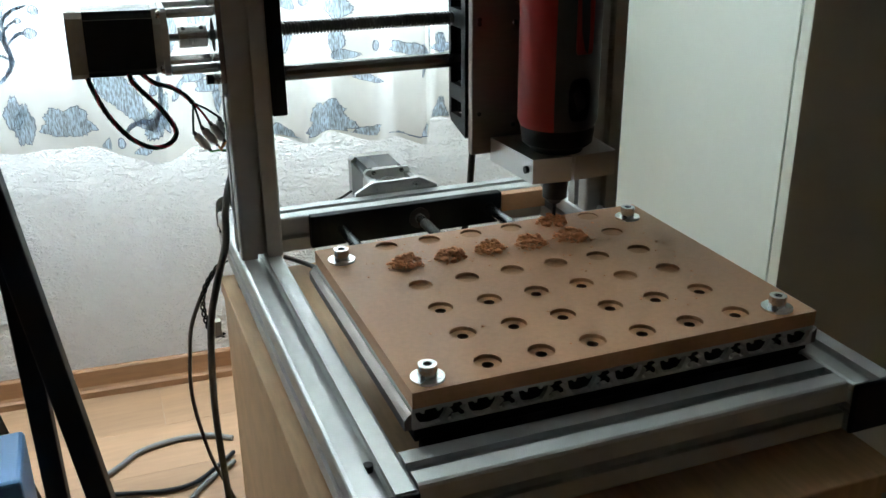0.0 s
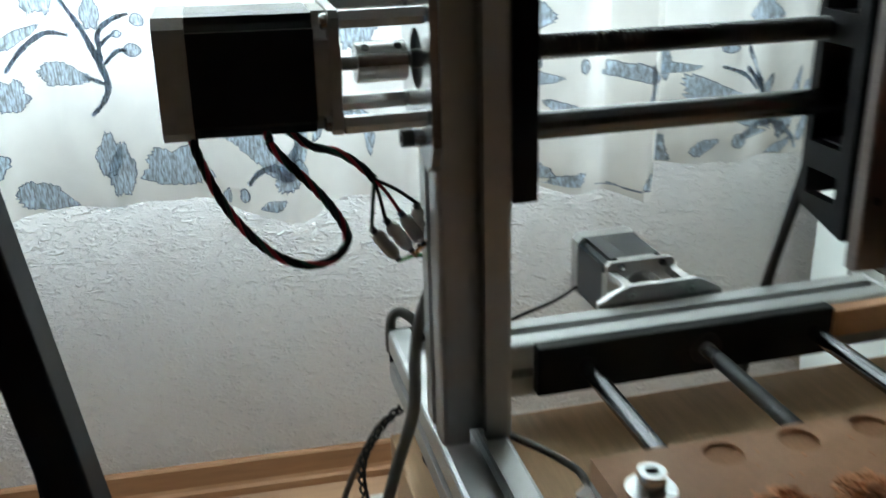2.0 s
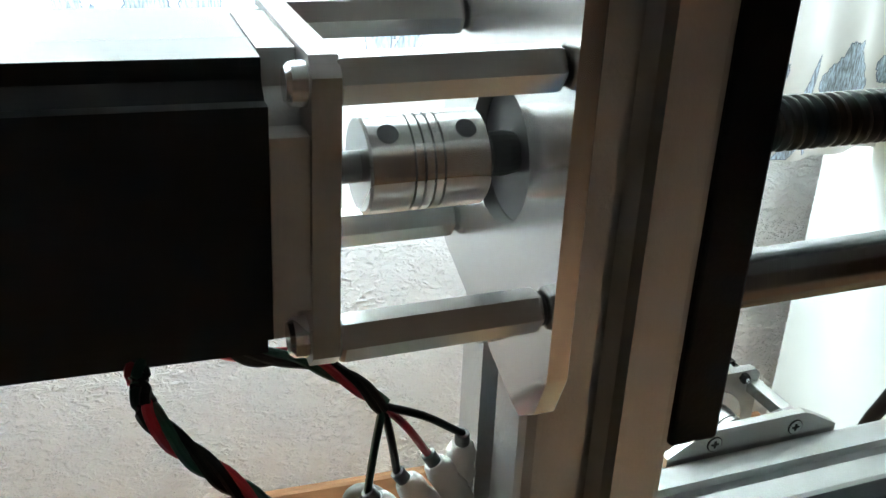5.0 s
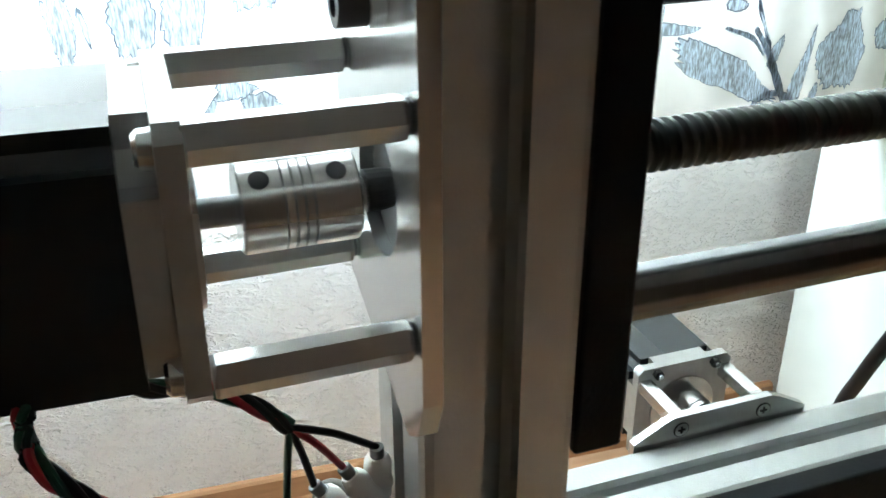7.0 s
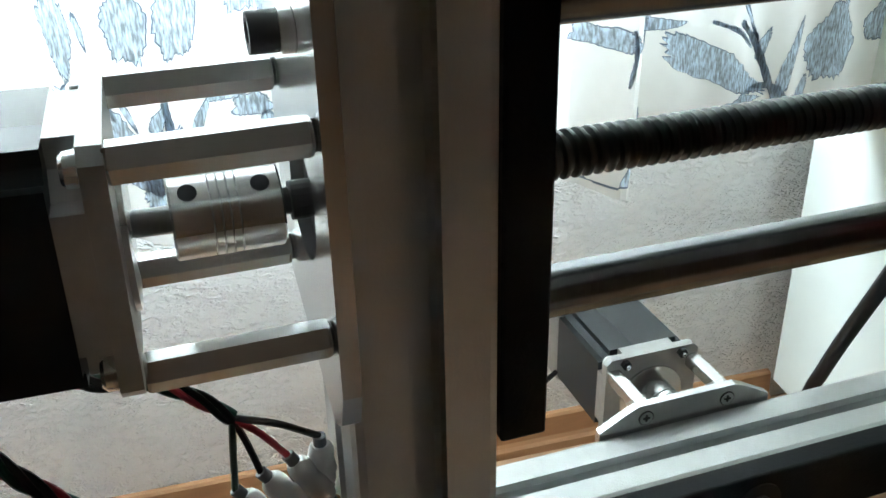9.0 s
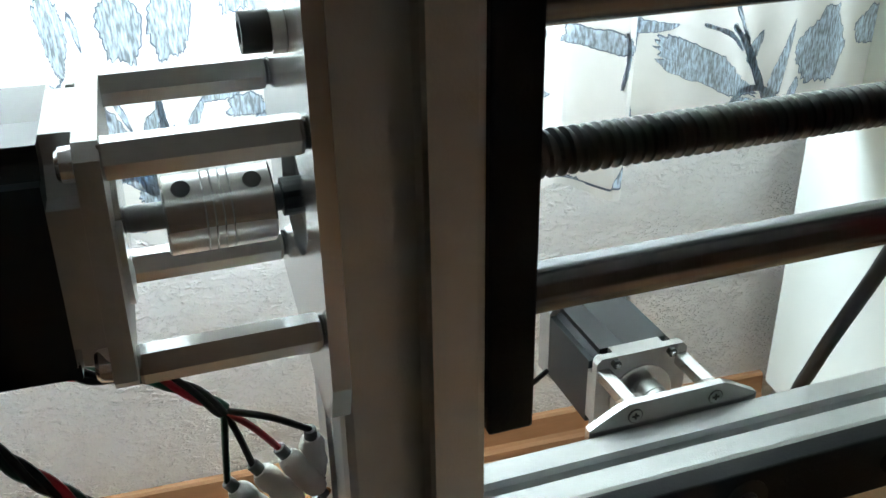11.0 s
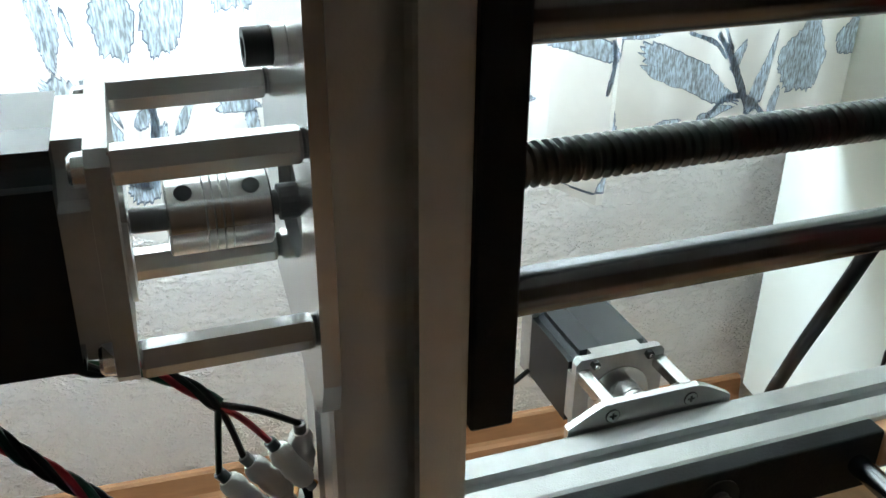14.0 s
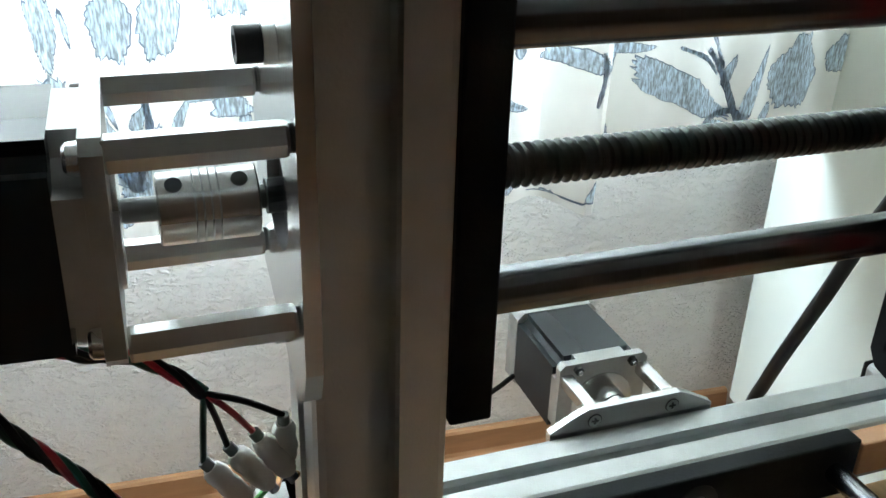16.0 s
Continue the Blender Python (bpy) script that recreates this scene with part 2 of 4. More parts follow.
def tube(points, r, seg=8, per=8, twist=None, bm=None):
    """A cable along a smooth line; twist=(radius, turns per metre, phase) winds it round that line."""
    bm = bm or bmesh.new()
    path = spline(points, per)
    if twist:
        run, wound = 0.0, []
        for i, p in enumerate(path):
            run += (p - path[i - 1]).length if i else 0
            d = (path[min(i + 1, len(path) - 1)] - path[max(i - 1, 0)]).normalized()
            u = d.orthogonal().normalized() if abs(d.y) > 0.9 else d.cross(Vector((0, 1, 0))).normalized()
            w = d.cross(u)
            a = math.tau * (twist[1] * run + twist[2])
            wound.append(p + twist[0] * (u * math.cos(a) + w * math.sin(a)))
        path = wound
    rings = []
    for i, p in enumerate(path):
        d = (path[min(i + 1, len(path) - 1)] - path[max(i - 1, 0)]).normalized()
        u = d.cross(Vector((0.13, 1, 0.07))).normalized()
        w = d.cross(u)
        rings.append([bm.verts.new(p + r * (u * math.cos(math.tau * k / seg) + w * math.sin(math.tau * k / seg))) for k in range(seg)])
    for a, b in zip(rings, rings[1:]):
        for k in range(seg):
            bm.faces.new((a[k], a[(k + 1) % seg], b[(k + 1) % seg], b[k]))
    bm.faces.new(rings[0][::-1])
    bm.faces.new(rings[-1])
    return bm


def prism(outline, axis, a, b, holes=(), bm=None):
    """Extrudes a 2D outline with holes along an axis from a to b. The outline's two coordinates are the other axes in order."""
    bm = bm or bmesh.new()

    def at(u, v, w):
        return {"x": (w, u, v), "y": (u, w, v), "z": (u, v, w)}[axis]

    caps, loops = [], []
    for w in (a, b):
        edges, rows = [], []
        for lp in (outline, *holes):
            vs = [bm.verts.new(at(u, v, w)) for u, v in lp]
            edges += [bm.edges.new((vs[i], vs[(i + 1) % len(vs)])) for i in range(len(vs))]
            rows.append(vs)
        loops.append(rows)
        caps.append(edges)
    for e in caps:
        bmesh.ops.triangle_fill(bm, use_beauty=True, use_dissolve=False, edges=e)
    for ra, rb in zip(*loops):
        for i in range(len(ra)):
            j = (i + 1) % len(ra)
            bm.faces.new((ra[i], ra[j], rb[j], rb[i]))
    return bm


def slot_outline(cu, cv, w=0.04, sides="udlr"):
    """The cross-section of a square slotted profile with rounded corners."""
    h = w / 2
    r = 0.003
    side = {"d": 0, "r": 1, "u": 2, "l": 3}
    slot = [(-0.0047, -h), (-0.0047, -h + 0.0045), (-0.009, -h + 0.0045), (-0.009, -h + 0.008), (-0.005, -h + 0.012), (0.005, -h + 0.012), (0.009, -h + 0.008), (0.009, -h + 0.0045), (0.0047, -h + 0.0045), (0.0047, -h)]
    pts = []
    for k in range(4):
        c, s = round(math.cos(k * math.pi / 2)), round(math.sin(k * math.pi / 2))
        seq = [(-h + r, -h)]
        if any(side[q] == k for q in sides):
            seq += slot
        seq += [(h - r, -h), (h - r * 0.3, -h + r * 0.3)]
        pts += [(cu + c * u - s * v, cv + s * u + c * v) for u, v in seq]
    return pts


def cap_screw(x, y, z, parent, r=0.0065, h=0.009):
    """A socket-head screw with its head upwards on (x, y, z)."""
    p = part("screw_head", ring((x, y, z), (x, y, z + h), r, r * 0.5, 24), ZINC, parent, smooth=True)
    part("socket", rod((x, y, z + 0.0005), (x, y, z + h * 0.45), r * 0.52, 6), BLACK_STEEL, p)
    return p


# ---- the room ----
FLOOR = -Z0
X0, X1, Y0, TOP = -1.9, 1.5, -2.2, 1.9


def askew(bm):
    """Turns what stands parallel to the window wall."""
    bmesh.ops.rotate(bm, verts=bm.verts, cent=(0, WALL_Y, 0), matrix=Matrix.Rotation(radians(TURN), 3, "Z"))
    return bm


def wall_with_window():
    x0, x1, z0, z1 = WIN
    return prism([(X0, FLOOR), (X1, FLOOR), (X1, TOP), (X0, TOP)], "y", WALL_Y, WALL_Y + 0.22, holes=[[(x0, z0), (x1, z0), (x1, z1), (x0, z1)]])


part("wall_north", askew(wall_with_window()), PLASTER, label="white wallpapered wall with raised flaky texture", category="wall", kind="structure")
# the remaining walls and the ceiling are unseen, added to close the room
part("wall_south", box(X0, X1, Y0 - 0.1, Y0, FLOOR, TOP), ROOM_WALL, label="unseen wall behind the camera, dark to limit bounce light", category="wall", kind="structure")
part("wall_west", box(X0 - 0.1, X0, Y0, WALL_Y + 0.3, FLOOR, TOP), ROOM_WALL, label="unseen side wall, dark to limit bounce light", category="wall", kind="structure")
part("wall_east", box(X1, X1 + 0.1, Y0, WALL_Y + 0.12, FLOOR, TOP), ROOM_WALL, label="unseen side wall, dark to limit bounce light", category="wall", kind="structure")
part("ceiling", box(X0 - 0.1, X1 + 0.1, Y0 - 0.1, WALL_Y + 0.34, TOP, TOP + 0.1), CEILING, label="unseen ceiling, greyed to limit bounce light", category="ceiling", kind="structure")
floor = part("floor", box(X0, X1, Y0, WALL_Y + 0.12, FLOOR - 0.06, FLOOR - 0.009), PLYWOOD, label="pale beech laminate floor with fine plank joints", category="floor", kind="structure")
ORIGIN[floor.name] = Vector((0, 0, 0))


def skirting():
    """A moulded board: flat upper face, a groove and a rounded foot."""
    o = [(WALL_Y, FLOOR), (WALL_Y, FLOOR + 0.052), (WALL_Y - 0.007, FLOOR + 0.052), (WALL_Y - 0.010, FLOOR + 0.049), (WALL_Y - 0.0125, FLOOR + 0.020), (WALL_Y - 0.015, FLOOR + 0.015), (WALL_Y - 0.019, FLOOR + 0.011), (WALL_Y - 0.020, FLOOR)]
    return askew(prism(o, "x", X0, 0.765))


part("baseboard", skirting(), SKIRTING, label="brown oak-look moulded skirting board", category="skirting board", kind="structure")

# ---- curtain ----
PLEATS = ((-0.37, 0.07, 0.05), (-0.025, 0.09, 0.065), (0.10, 0.05, 0.04), (0.20, 0.075, 0.04), (0.30, 0.085, 0.04), (0.370, 0.13, 0.03), (0.53, 0.03, 0.07), (-0.55, 0.09, 0.05), (-0.75, 0.1, 0.05))
HEM = -0.045


def fold(x, z):
    y = 0.645 + LEAN * x + 0.006 * math.sin(x * 37) + 0.004 * math.sin(x * 91 + z * 6)
    for c, d, w in PLEATS:
        y -= d * math.exp(-((x - c - 0.02 * z) / w) ** 2) * (1 - 0.25 * min(max(z, 0), 1))
    return y


def hem(x):
    """The lower edge: the deep folds hang lower."""
    return HEM + 0.09 * (fold(x, 0) - 0.645 - LEAN * x)


def curtain_sheet():
    bm = bmesh.new()
    nx, nz, x0, x1 = 330, 24, -1.25, 0.745
    grid = []
    for j in range(nz + 1):
        s = (j / nz) ** 1.4
        row = []
        for i in range(nx + 1):
            x = x0 + (x1 - x0) * i / nx
            z = hem(x) + (HEM + 1.5 - hem(x)) * s
            row.append(bm.verts.new((x, fold(x, z), z)))
        grid.append(row)
    for a, b in zip(grid, grid[1:]):
        for i in range(nx):
            bm.faces.new((a[i], a[i + 1], b[i + 1], b[i]))
    back = bmesh.ops.duplicate(bm, geom=bm.faces[:] + bm.edges[:] + bm.verts[:])["geom"]
    for v in back:
        if isinstance(v, bmesh.types.BMVert):
            v.co.y += 0.0006
    return bm


curtain = thing("curtain", 0, 0.64, HEM, "cream curtain with blue-grey floral print hanging in folds", "curtain")
cloth = part("cloth", curtain_sheet(), CLOTH, curtain, smooth=True)


def leaf_outline(n, kind, rng):
    """Outlines about one unit across: leaf, fan, bell, ball."""
    pts = []
    for k in range(n):
        a = math.tau * k / n
        c, s = math.cos(a), math.sin(a)
        if kind == "leaf":
            u, v = c, 0.55 * s * (1 - 0.45 * c) * (1 + 0.10 * math.sin(5 * a))
        elif kind == "fan":
            r = 1 + 0.13 * math.cos(5 * a + 0.6) + 0.06 * math.cos(9 * a)
            u, v = 0.9 * c * r, 0.85 * s * r
            v = max(v, -0.62)
        elif kind == "bell":
            u, v = 0.62 * c * (1.15 - 0.5 * s) * (1 + 0.12 * math.cos(4 * a)), s * (1 + 0.08 * math.cos(6 * a))
        else:
            u, v = c * (1 + 0.08 * math.cos(3 * a)), s * 0.85
        j = 1 + rng.uniform(-0.085, 0.085)
        pts.append((u * j, v * j))
    return pts


def on_cloth(bm, pts, off):
    """A filled print patch that follows the folds."""
    cx, cz = sum(p[0] for p in pts) / len(pts), sum(p[1] for p in pts) / len(pts)
    rings = []
    for f in (1.0, 0.8, 0.6, 0.4, 0.2):
        rings.append([bm.verts.new((cx + (u - cx) * f, fold(cx + (u - cx) * f, cz + (w - cz) * f) - off, cz + (w - cz) * f)) for u, w in pts])
    mid = bm.verts.new((cx, fold(cx, cz) - off, cz))
    n = len(pts)
    for a, b in zip(rings, rings[1:]):
        for k in range(n):
            bm.faces.new((a[k], a[(k + 1) % n], b[(k + 1) % n], b[k]))
    for k in range(n):
        bm.faces.new((rings[-1][k], rings[-1][(k + 1) % n], mid))


def print_motif(kind, x, z, w, h, turn=0.0, seed=0):
    rng = random.Random(seed * 7 + 3)
    c, s = math.cos(radians(turn)), math.sin(radians(turn))
    pts = [(x + c * u * w / 2 - s * v * h / 2, max(z + s * u * w / 2 + c * v * h / 2, HEM + 0.001)) for u, v in leaf_outline(90, kind, rng)]
    inner = [(x + (u - x) * (1 - 0.0030 / w), z + (v - z) * (1 - 0.0028 / h)) for u, v in pts]
    inner = [(u, max(v, hem(u) + 0.001)) for u, v in inner]
    rim = bmesh.new()
    outer = [rim.verts.new((u, fold(u, v) - 0.0010, v)) for u, v in pts]
    within = [rim.verts.new((u, fold(u, v) - 0.0010, v)) for u, v in inner]
    for k in range(len(pts)):
        rim.faces.new((outer[k], outer[(k + 1) % len(pts)], within[(k + 1) % len(pts)], within[k]))
    patch = part("printed_" + {"ball": "berry", "fan": "blossom", "bell": "flower"}.get(kind, kind), rim, PRINT_LINE, curtain)
    fill = bmesh.new()
    on_cloth(fill, inner, 0.0010)
    part("print_fill", fill, PRINT, patch)


def print_stem(points, w):
    """A printed twig: a ribbon on the cloth."""
    path = spline([(u, 0, v) for u, v in points], 7)
    for name, width, off, mat in (("printed_stem", w, 0.0008, PRINT_LINE), ("stem_fill", w * 0.78, 0.0014, PRINT)):
        bm = bmesh.new()
        rows = []
        for i, p in enumerate(path):
            d = (path[min(i + 1, len(path) - 1)] - path[max(i - 1, 0)]).normalized()
            side = Vector((-d.z, 0, d.x)) * (width / 2) * (0.55 + 0.45 * math.sin(math.pi * (i + 0.5) / len(path)) + 0.22 * math.sin(i * 2.1) * math.sin(i * 0.9 + 1))
            rows.append([bm.verts.new((q.x, fold(q.x, q.z) - off, q.z)) for q in (p + side, p - side)])
        for a, b in zip(rows, rows[1:]):
            bm.faces.new((a[0], a[1], b[1], b[0]))
        if name == "printed_stem":
            owner = part(name, bm, mat, curtain)
        else:
            part(name, bm, mat, owner)


MOTIFS = (
    ("leaf", -0.09, 0.112, 0.069, 0.037, -88), ("leaf", -0.072, 0.12, 0.032, 0.01, -80), ("bell", -0.037, 0.136, 0.042, 0.07, -5), ("bell", 0.001, 0.136, 0.046, 0.074, -4), ("leaf", -0.046, 0.058, 0.028, 0.01, -68),
    ("leaf", -0.023, 0.058, 0.028, 0.019, 58), ("leaf", 0.011, 0.045, 0.035, 0.019, 57), ("fan", 0.057, 0.041, 0.04, 0.028, -4), ("fan", -0.036, 0.002, 0.033, 0.023, -9), ("fan", 0.354, 0.088, 0.051, 0.026, -7),
    ("leaf", 0.451, 0.073, 0.058, 0.022, 3), ("leaf", 0.518, 0.025, 0.141, 0.061, -29), ("leaf", 0.608, 0.021, 0.092, 0.029, 73), ("leaf", 0.631, -0.014, 0.036, 0.026, 72), ("leaf", 0.574, 0.042, 0.036, 0.021, 68),
    ("leaf", 0.557, -0.014, 0.044, 0.018, -1), ("bell", 0.664, 0.036, 0.085, 0.084, -5), ("bell", 0.727, 0.05, 0.04, 0.045, -5), ("bell", 0.339, -0.054, 0.035, 0.026, -9), ("ball", 0.355, -0.052, 0.015, 0.01, -10),
    ("leaf", 0.368, -0.036, 0.03, 0.013, 78), ("leaf", -0.252, 0.106, 0.056, 0.045, -9), ("ball", -0.17, 0.161, 0.016, 0.016, -37), ("ball", -0.179, 0.129, 0.019, 0.018, -3), ("ball", -0.193, 0.147, 0.011, 0.01, -3),
    ("fan", -0.308, 0.086, 0.033, 0.046, -7), ("leaf", -0.293, 0.15, 0.048, 0.024, 25), ("bell", -0.217, 0.173, 0.025, 0.04, -3), ("bell", -0.219, 0.017, 0.035, 0.051, -5), ("bell", -0.207, -0.002, 0.038, 0.063, -5),
    ("fan", -0.148, -0.008, 0.081, 0.061, -7), ("leaf", -0.29, -0.031, 0.068, 0.054, -28), ("leaf", -0.064, 0.036, 0.096, 0.077, -47), ("leaf", -0.023, 0.013, 0.074, 0.042, 66), ("ball", -0.077, -0.031, 0.011, 0.02, -7),
    ("leaf", -0.097, -0.041, 0.03, 0.021, 74), ("leaf", -0.047, -0.038, 0.032, 0.024, 35), ("fan", 0.036, 0.059, 0.039, 0.028, -5), ("leaf", 0.069, 0.018, 0.038, 0.019, -90), ("leaf", -0.014, 0.003, 0.033, 0.018, -69),
    ("leaf", 0.179, 0.161, 0.027, 0.035, -42), ("ball", 0.203, 0.163, 0.017, 0.016, -5), ("bell", 0.259, 0.146, 0.052, 0.037, 176), ("bell", 0.256, 0.095, 0.03, 0.05, 176), ("leaf", 0.267, 0.078, 0.039, 0.026, 10),
    ("ball", 0.304, 0.096, 0.01, 0.02, -2), ("leaf", 0.438, 0.077, 0.04, 0.024, -85), ("leaf", 0.174, 0.101, 0.05, 0.024, 63), ("leaf", 0.292, 0.046, 0.049, 0.021, -15), ("fan", 0.234, -0.026, 0.08, 0.076, -6),
    ("leaf", 0.288, -0.043, 0.05, 0.042, 37), ("bell", 0.435, -0.04, 0.034, 0.062, -6), ("leaf", 0.169, -0.046, 0.05, 0.04, -45), ("ball", 0.513, 0.095, 0.02, 0.015, -3), ("leaf", 0.489, -0.026, 0.041, 0.029, 20),
    ("ball", 0.532, -0.021, 0.019, 0.023, -3), ("leaf", 0.595, -0.038, 0.045, 0.024, 40), ("bell", 0.561, 0.135, 0.06, 0.04, -5), ("leaf", 0.552, 0.071, 0.065, 0.008, -62), ("leaf", -0.335, 0.178, 0.06, 0.05, 10),
    ("fan", -0.345, 0.02, 0.05, 0.06, 0), ("leaf", -0.36, -0.03, 0.06, 0.05, 20), ("bell", -0.27, 0.2, 0.05, 0.06, 0), ("bell", 0.06, 0.16, 0.06, 0.08, 0), ("bell", 0.15, 0.12, 0.04, 0.07, 0),
)
for i, (k, x, z, w, h, a) in enumerate(MOTIFS):
    print_motif(k, x, z, w, h, a, i)
STEMS = (
    (((-0.245, 0.186), (-0.229, 0.158), (-0.215, 0.119), (-0.209, 0.093), (-0.216, 0.075), (-0.23, 0.061)), 0.0067),
    (((-0.212, 0.118), (-0.212, 0.148), (-0.197, 0.162), (-0.178, 0.168)), 0.0056),
    (((-0.21, 0.115), (-0.196, 0.128), (-0.184, 0.129)), 0.0051),
    (((-0.216, 0.128), (-0.206, 0.141), (-0.196, 0.147)), 0.0040),
    (((-0.21, 0.093), (-0.22, 0.099), (-0.232, 0.105)), 0.0042),
    (((-0.31, 0.114), (-0.29, 0.137), (-0.266, 0.151), (-0.242, 0.149)), 0.0056),
    (((-0.072, -0.018), (-0.059, -0.001), (-0.043, 0.006), (-0.034, -0.007)), 0.0060),
    (((-0.068, 0.078), (-0.057, 0.051)), 0.0046),
    (((-0.018, 0.073), (-0.017, 0.041), (-0.032, -0.008)), 0.0069),
    (((0.368, 0.099), (0.37, 0.077), (0.366, 0.049)), 0.0037),
    (((0.537, 0.071), (0.562, 0.046), (0.577, 0.02), (0.594, -0.018)), 0.0090),
    (((0.506, 0.073), (0.534, 0.062), (0.558, 0.041)), 0.0049),
    (((0.533, -0.019), (0.554, -0.006), (0.587, -0.003), (0.612, -0.023), (0.621, -0.04)), 0.0066),
    (((0.377, 0.124), (0.38, 0.086)), 0.0043),
)
for pts, w in STEMS:
    print_stem(pts, w)

# ---- wardrobe ----
wardrobe = thing("wardrobe", 1.0, 0.38, FLOOR, "tall white wardrobe with plain doors beside the window wall", "wardrobe")
WX = 0.66
def turned(bm):
    bmesh.ops.rotate(bm, verts=bm.verts, cent=(WX, 0.035, 0), matrix=Matrix.Rotation(radians(-7.0), 3, "Z"))
    return bm


part("body", turned(box(WX + 0.060, WX + 0.55, 0.035, 0.70, FLOOR + 0.06, 1.45)), WHITE_DOOR, wardrobe)
part("plinth", turned(box(WX + 0.065, WX + 0.55, 0.04, 0.70, FLOOR, FLOOR + 0.06)), WHITE_DOOR, wardrobe)
part("door", turned(box(WX, WX + 0.0595, 0.0405, 0.70, FLOOR + 0.065, 1.44, 0.0015)), WHITE_DOOR, wardrobe, "plain white door panel")
part("side_panel", turned(box(WX - 0.002, WX + 0.56, 0.014, 0.0345, FLOOR, 1.46, 0.0012)), [WARDROBE_SIDE], wardrobe, "end panel with its olive shade put into the colour")

# ---- cabinet under the machine ----
CAB = -0.062
cabinet = thing("cabinet", 0.2, -0.14, FLOOR, "pale plywood cabinet carrying the milling machine", "cabinet")
part("top_board", box(-0.008, 0.402, -0.42, 0.118, CAB - 0.018, CAB, 0.0015), PLYWOOD, cabinet)
part("side_board", box(-0.006, 0.012, -0.41, 0.114, FLOOR, CAB - 0.0185, 0.001), PLYWOOD, cabinet)
part("side_board", box(0.38, 0.398, -0.41, 0.114, FLOOR, CAB - 0.0185, 0.001), PLYWOOD, cabinet)
part("back_board", box(0.0125, 0.3795, 0.10, 0.112, FLOOR, CAB - 0.0185), PLYWOOD, cabinet)
part("front_door", box(0.0135, 0.3785, -0.408, -0.392, FLOOR + 0.05, CAB - 0.021), PLYWOOD, cabinet)

# ---- the milling machine: frame ----
frame_ = thing("machine_frame", 0.2, -0.13, CAB, "slotted aluminium profile frame of a desktop milling machine", "machine frame")
XR = 0.369  # inner face of the right rail
RAIL_END = 0.1505
POST = 0.0015  # the post stands a little inwards of the rail
for x in (0.0, XR):
    rail = part("base_rail", prism(slot_outline(x + 0.02, -0.02), "y", -0.392, RAIL_END), ALU, frame_)
    part("end_cap", box(x + 0.0004, x + 0.0396, -0.3965, -0.3921, -0.0398, -0.0002, 0.0018), BLACK_PLATE, rail, "black plastic end cap")
    part("end_cap", box(x + 0.0004, x + 0.0396, RAIL_END + 0.0001, RAIL_END + 0.0045, -0.0398, -0.0002, 0.0018), BLACK_PLATE, rail, "black plastic end cap")
    for y in (-0.34, 0.075):
        part("foot", lathe((x + 0.02, y, CAB), (x + 0.02, y, -0.0402), ((0, 0.013), (0.2, 0.015), (1, 0.011)), 20), RUBBER_AND_SHADE, frame_, "black rubber foot", smooth=True)
    part("gantry_post", prism(slot_outline(x + 0.02 + (POST if x == 0 else 0), 0.02), "z", 0.0004, 0.36), ALU, frame_)
part("front_beam", prism(slot_outline(-0.369, -0.02), "x", 0.0404, XR - 0.0004), ALU, frame_)
part("rear_beam", prism(slot_outline(0.1225, -0.02), "x", 0.0404, XR - 0.0004), ALU, frame_)
# slot nuts in the rail
for x, y in ((0.0205, -0.348),):
    part("slot_nut", rod((x, y, -0.0115), (x, y, -0.0062), 0.0034, 12), BLACK_STEEL, frame_)

# bearing plates of the long axis
AX, AZ = 0.205, -0.016
for y0, y1, nm in ((0.0905, 0.1022, "rear_bearing_plate"), (-0.3486, -0.337, "front_bearing_plate")):
    part(nm, box(0.0895 if y0 > 0 else 0.0585, 0.312 if y0 > 0 else 0.376, y0, y1, -0.0345 if y0 > 0 else -0.043, 0.0012 if y0 > 0 else -0.0025, 0.0012), BLACK_PLATE, frame_, "black plastic bearing plate")
for x in (0.1235, 0.297):
    part("guide_rod", rod((x, -0.337, AZ), (x, 0.0903, AZ), 0.006, 20, 0.005), STEEL, frame_, "polished steel guide rod", smooth=True)


def thread(p0, p1, r_out, r_in, pitch, seg=18):
    """A trapezoidal screw thread: one helical ridge wound round the core."""
    bm = bmesh.new()
    p0, p1 = Vector(p0), Vector(p1)
    q, length = (p1 - p0).to_track_quat("Z", "Y"), (p1 - p0).length
    steps = ((0.0, r_in), (0.18, r_in), (0.36, r_out - 0.0001), (0.44, r_out), (0.62, r_out), (0.70, r_out - 0.0001), (0.88, r_in))
    prev = None
    for i in range(-1, int(length / pitch) + 1):
        for s, r in steps:
            row = []
            for k in range(seg + 1):
                a = math.tau * k / seg
                z = min(max((i + s + k / seg) * pitch, 0), length)
                row.append(bm.verts.new(p0 + q @ Vector((r * math.cos(a), r * math.sin(a), z))))
            if prev:
                for k in range(seg):
                    bm.faces.new((prev[k], prev[k + 1], row[k + 1], row[k]))
            prev = row
    return bm


part("lead_screw", thread((AX + 0.007, -0.337, AZ), (AX + 0.007, 0.0903, AZ), 0.0055, 0.0046, 0.003), STEEL_DARK, frame_, "threaded steel lead screw", smooth=True)
part("screw_bearing", ring((AX + 0.007, 0.0895, AZ), (AX + 0.007, 0.0904, AZ), 0.012, 0.0058), BLACK_STEEL, frame_, smooth=True)

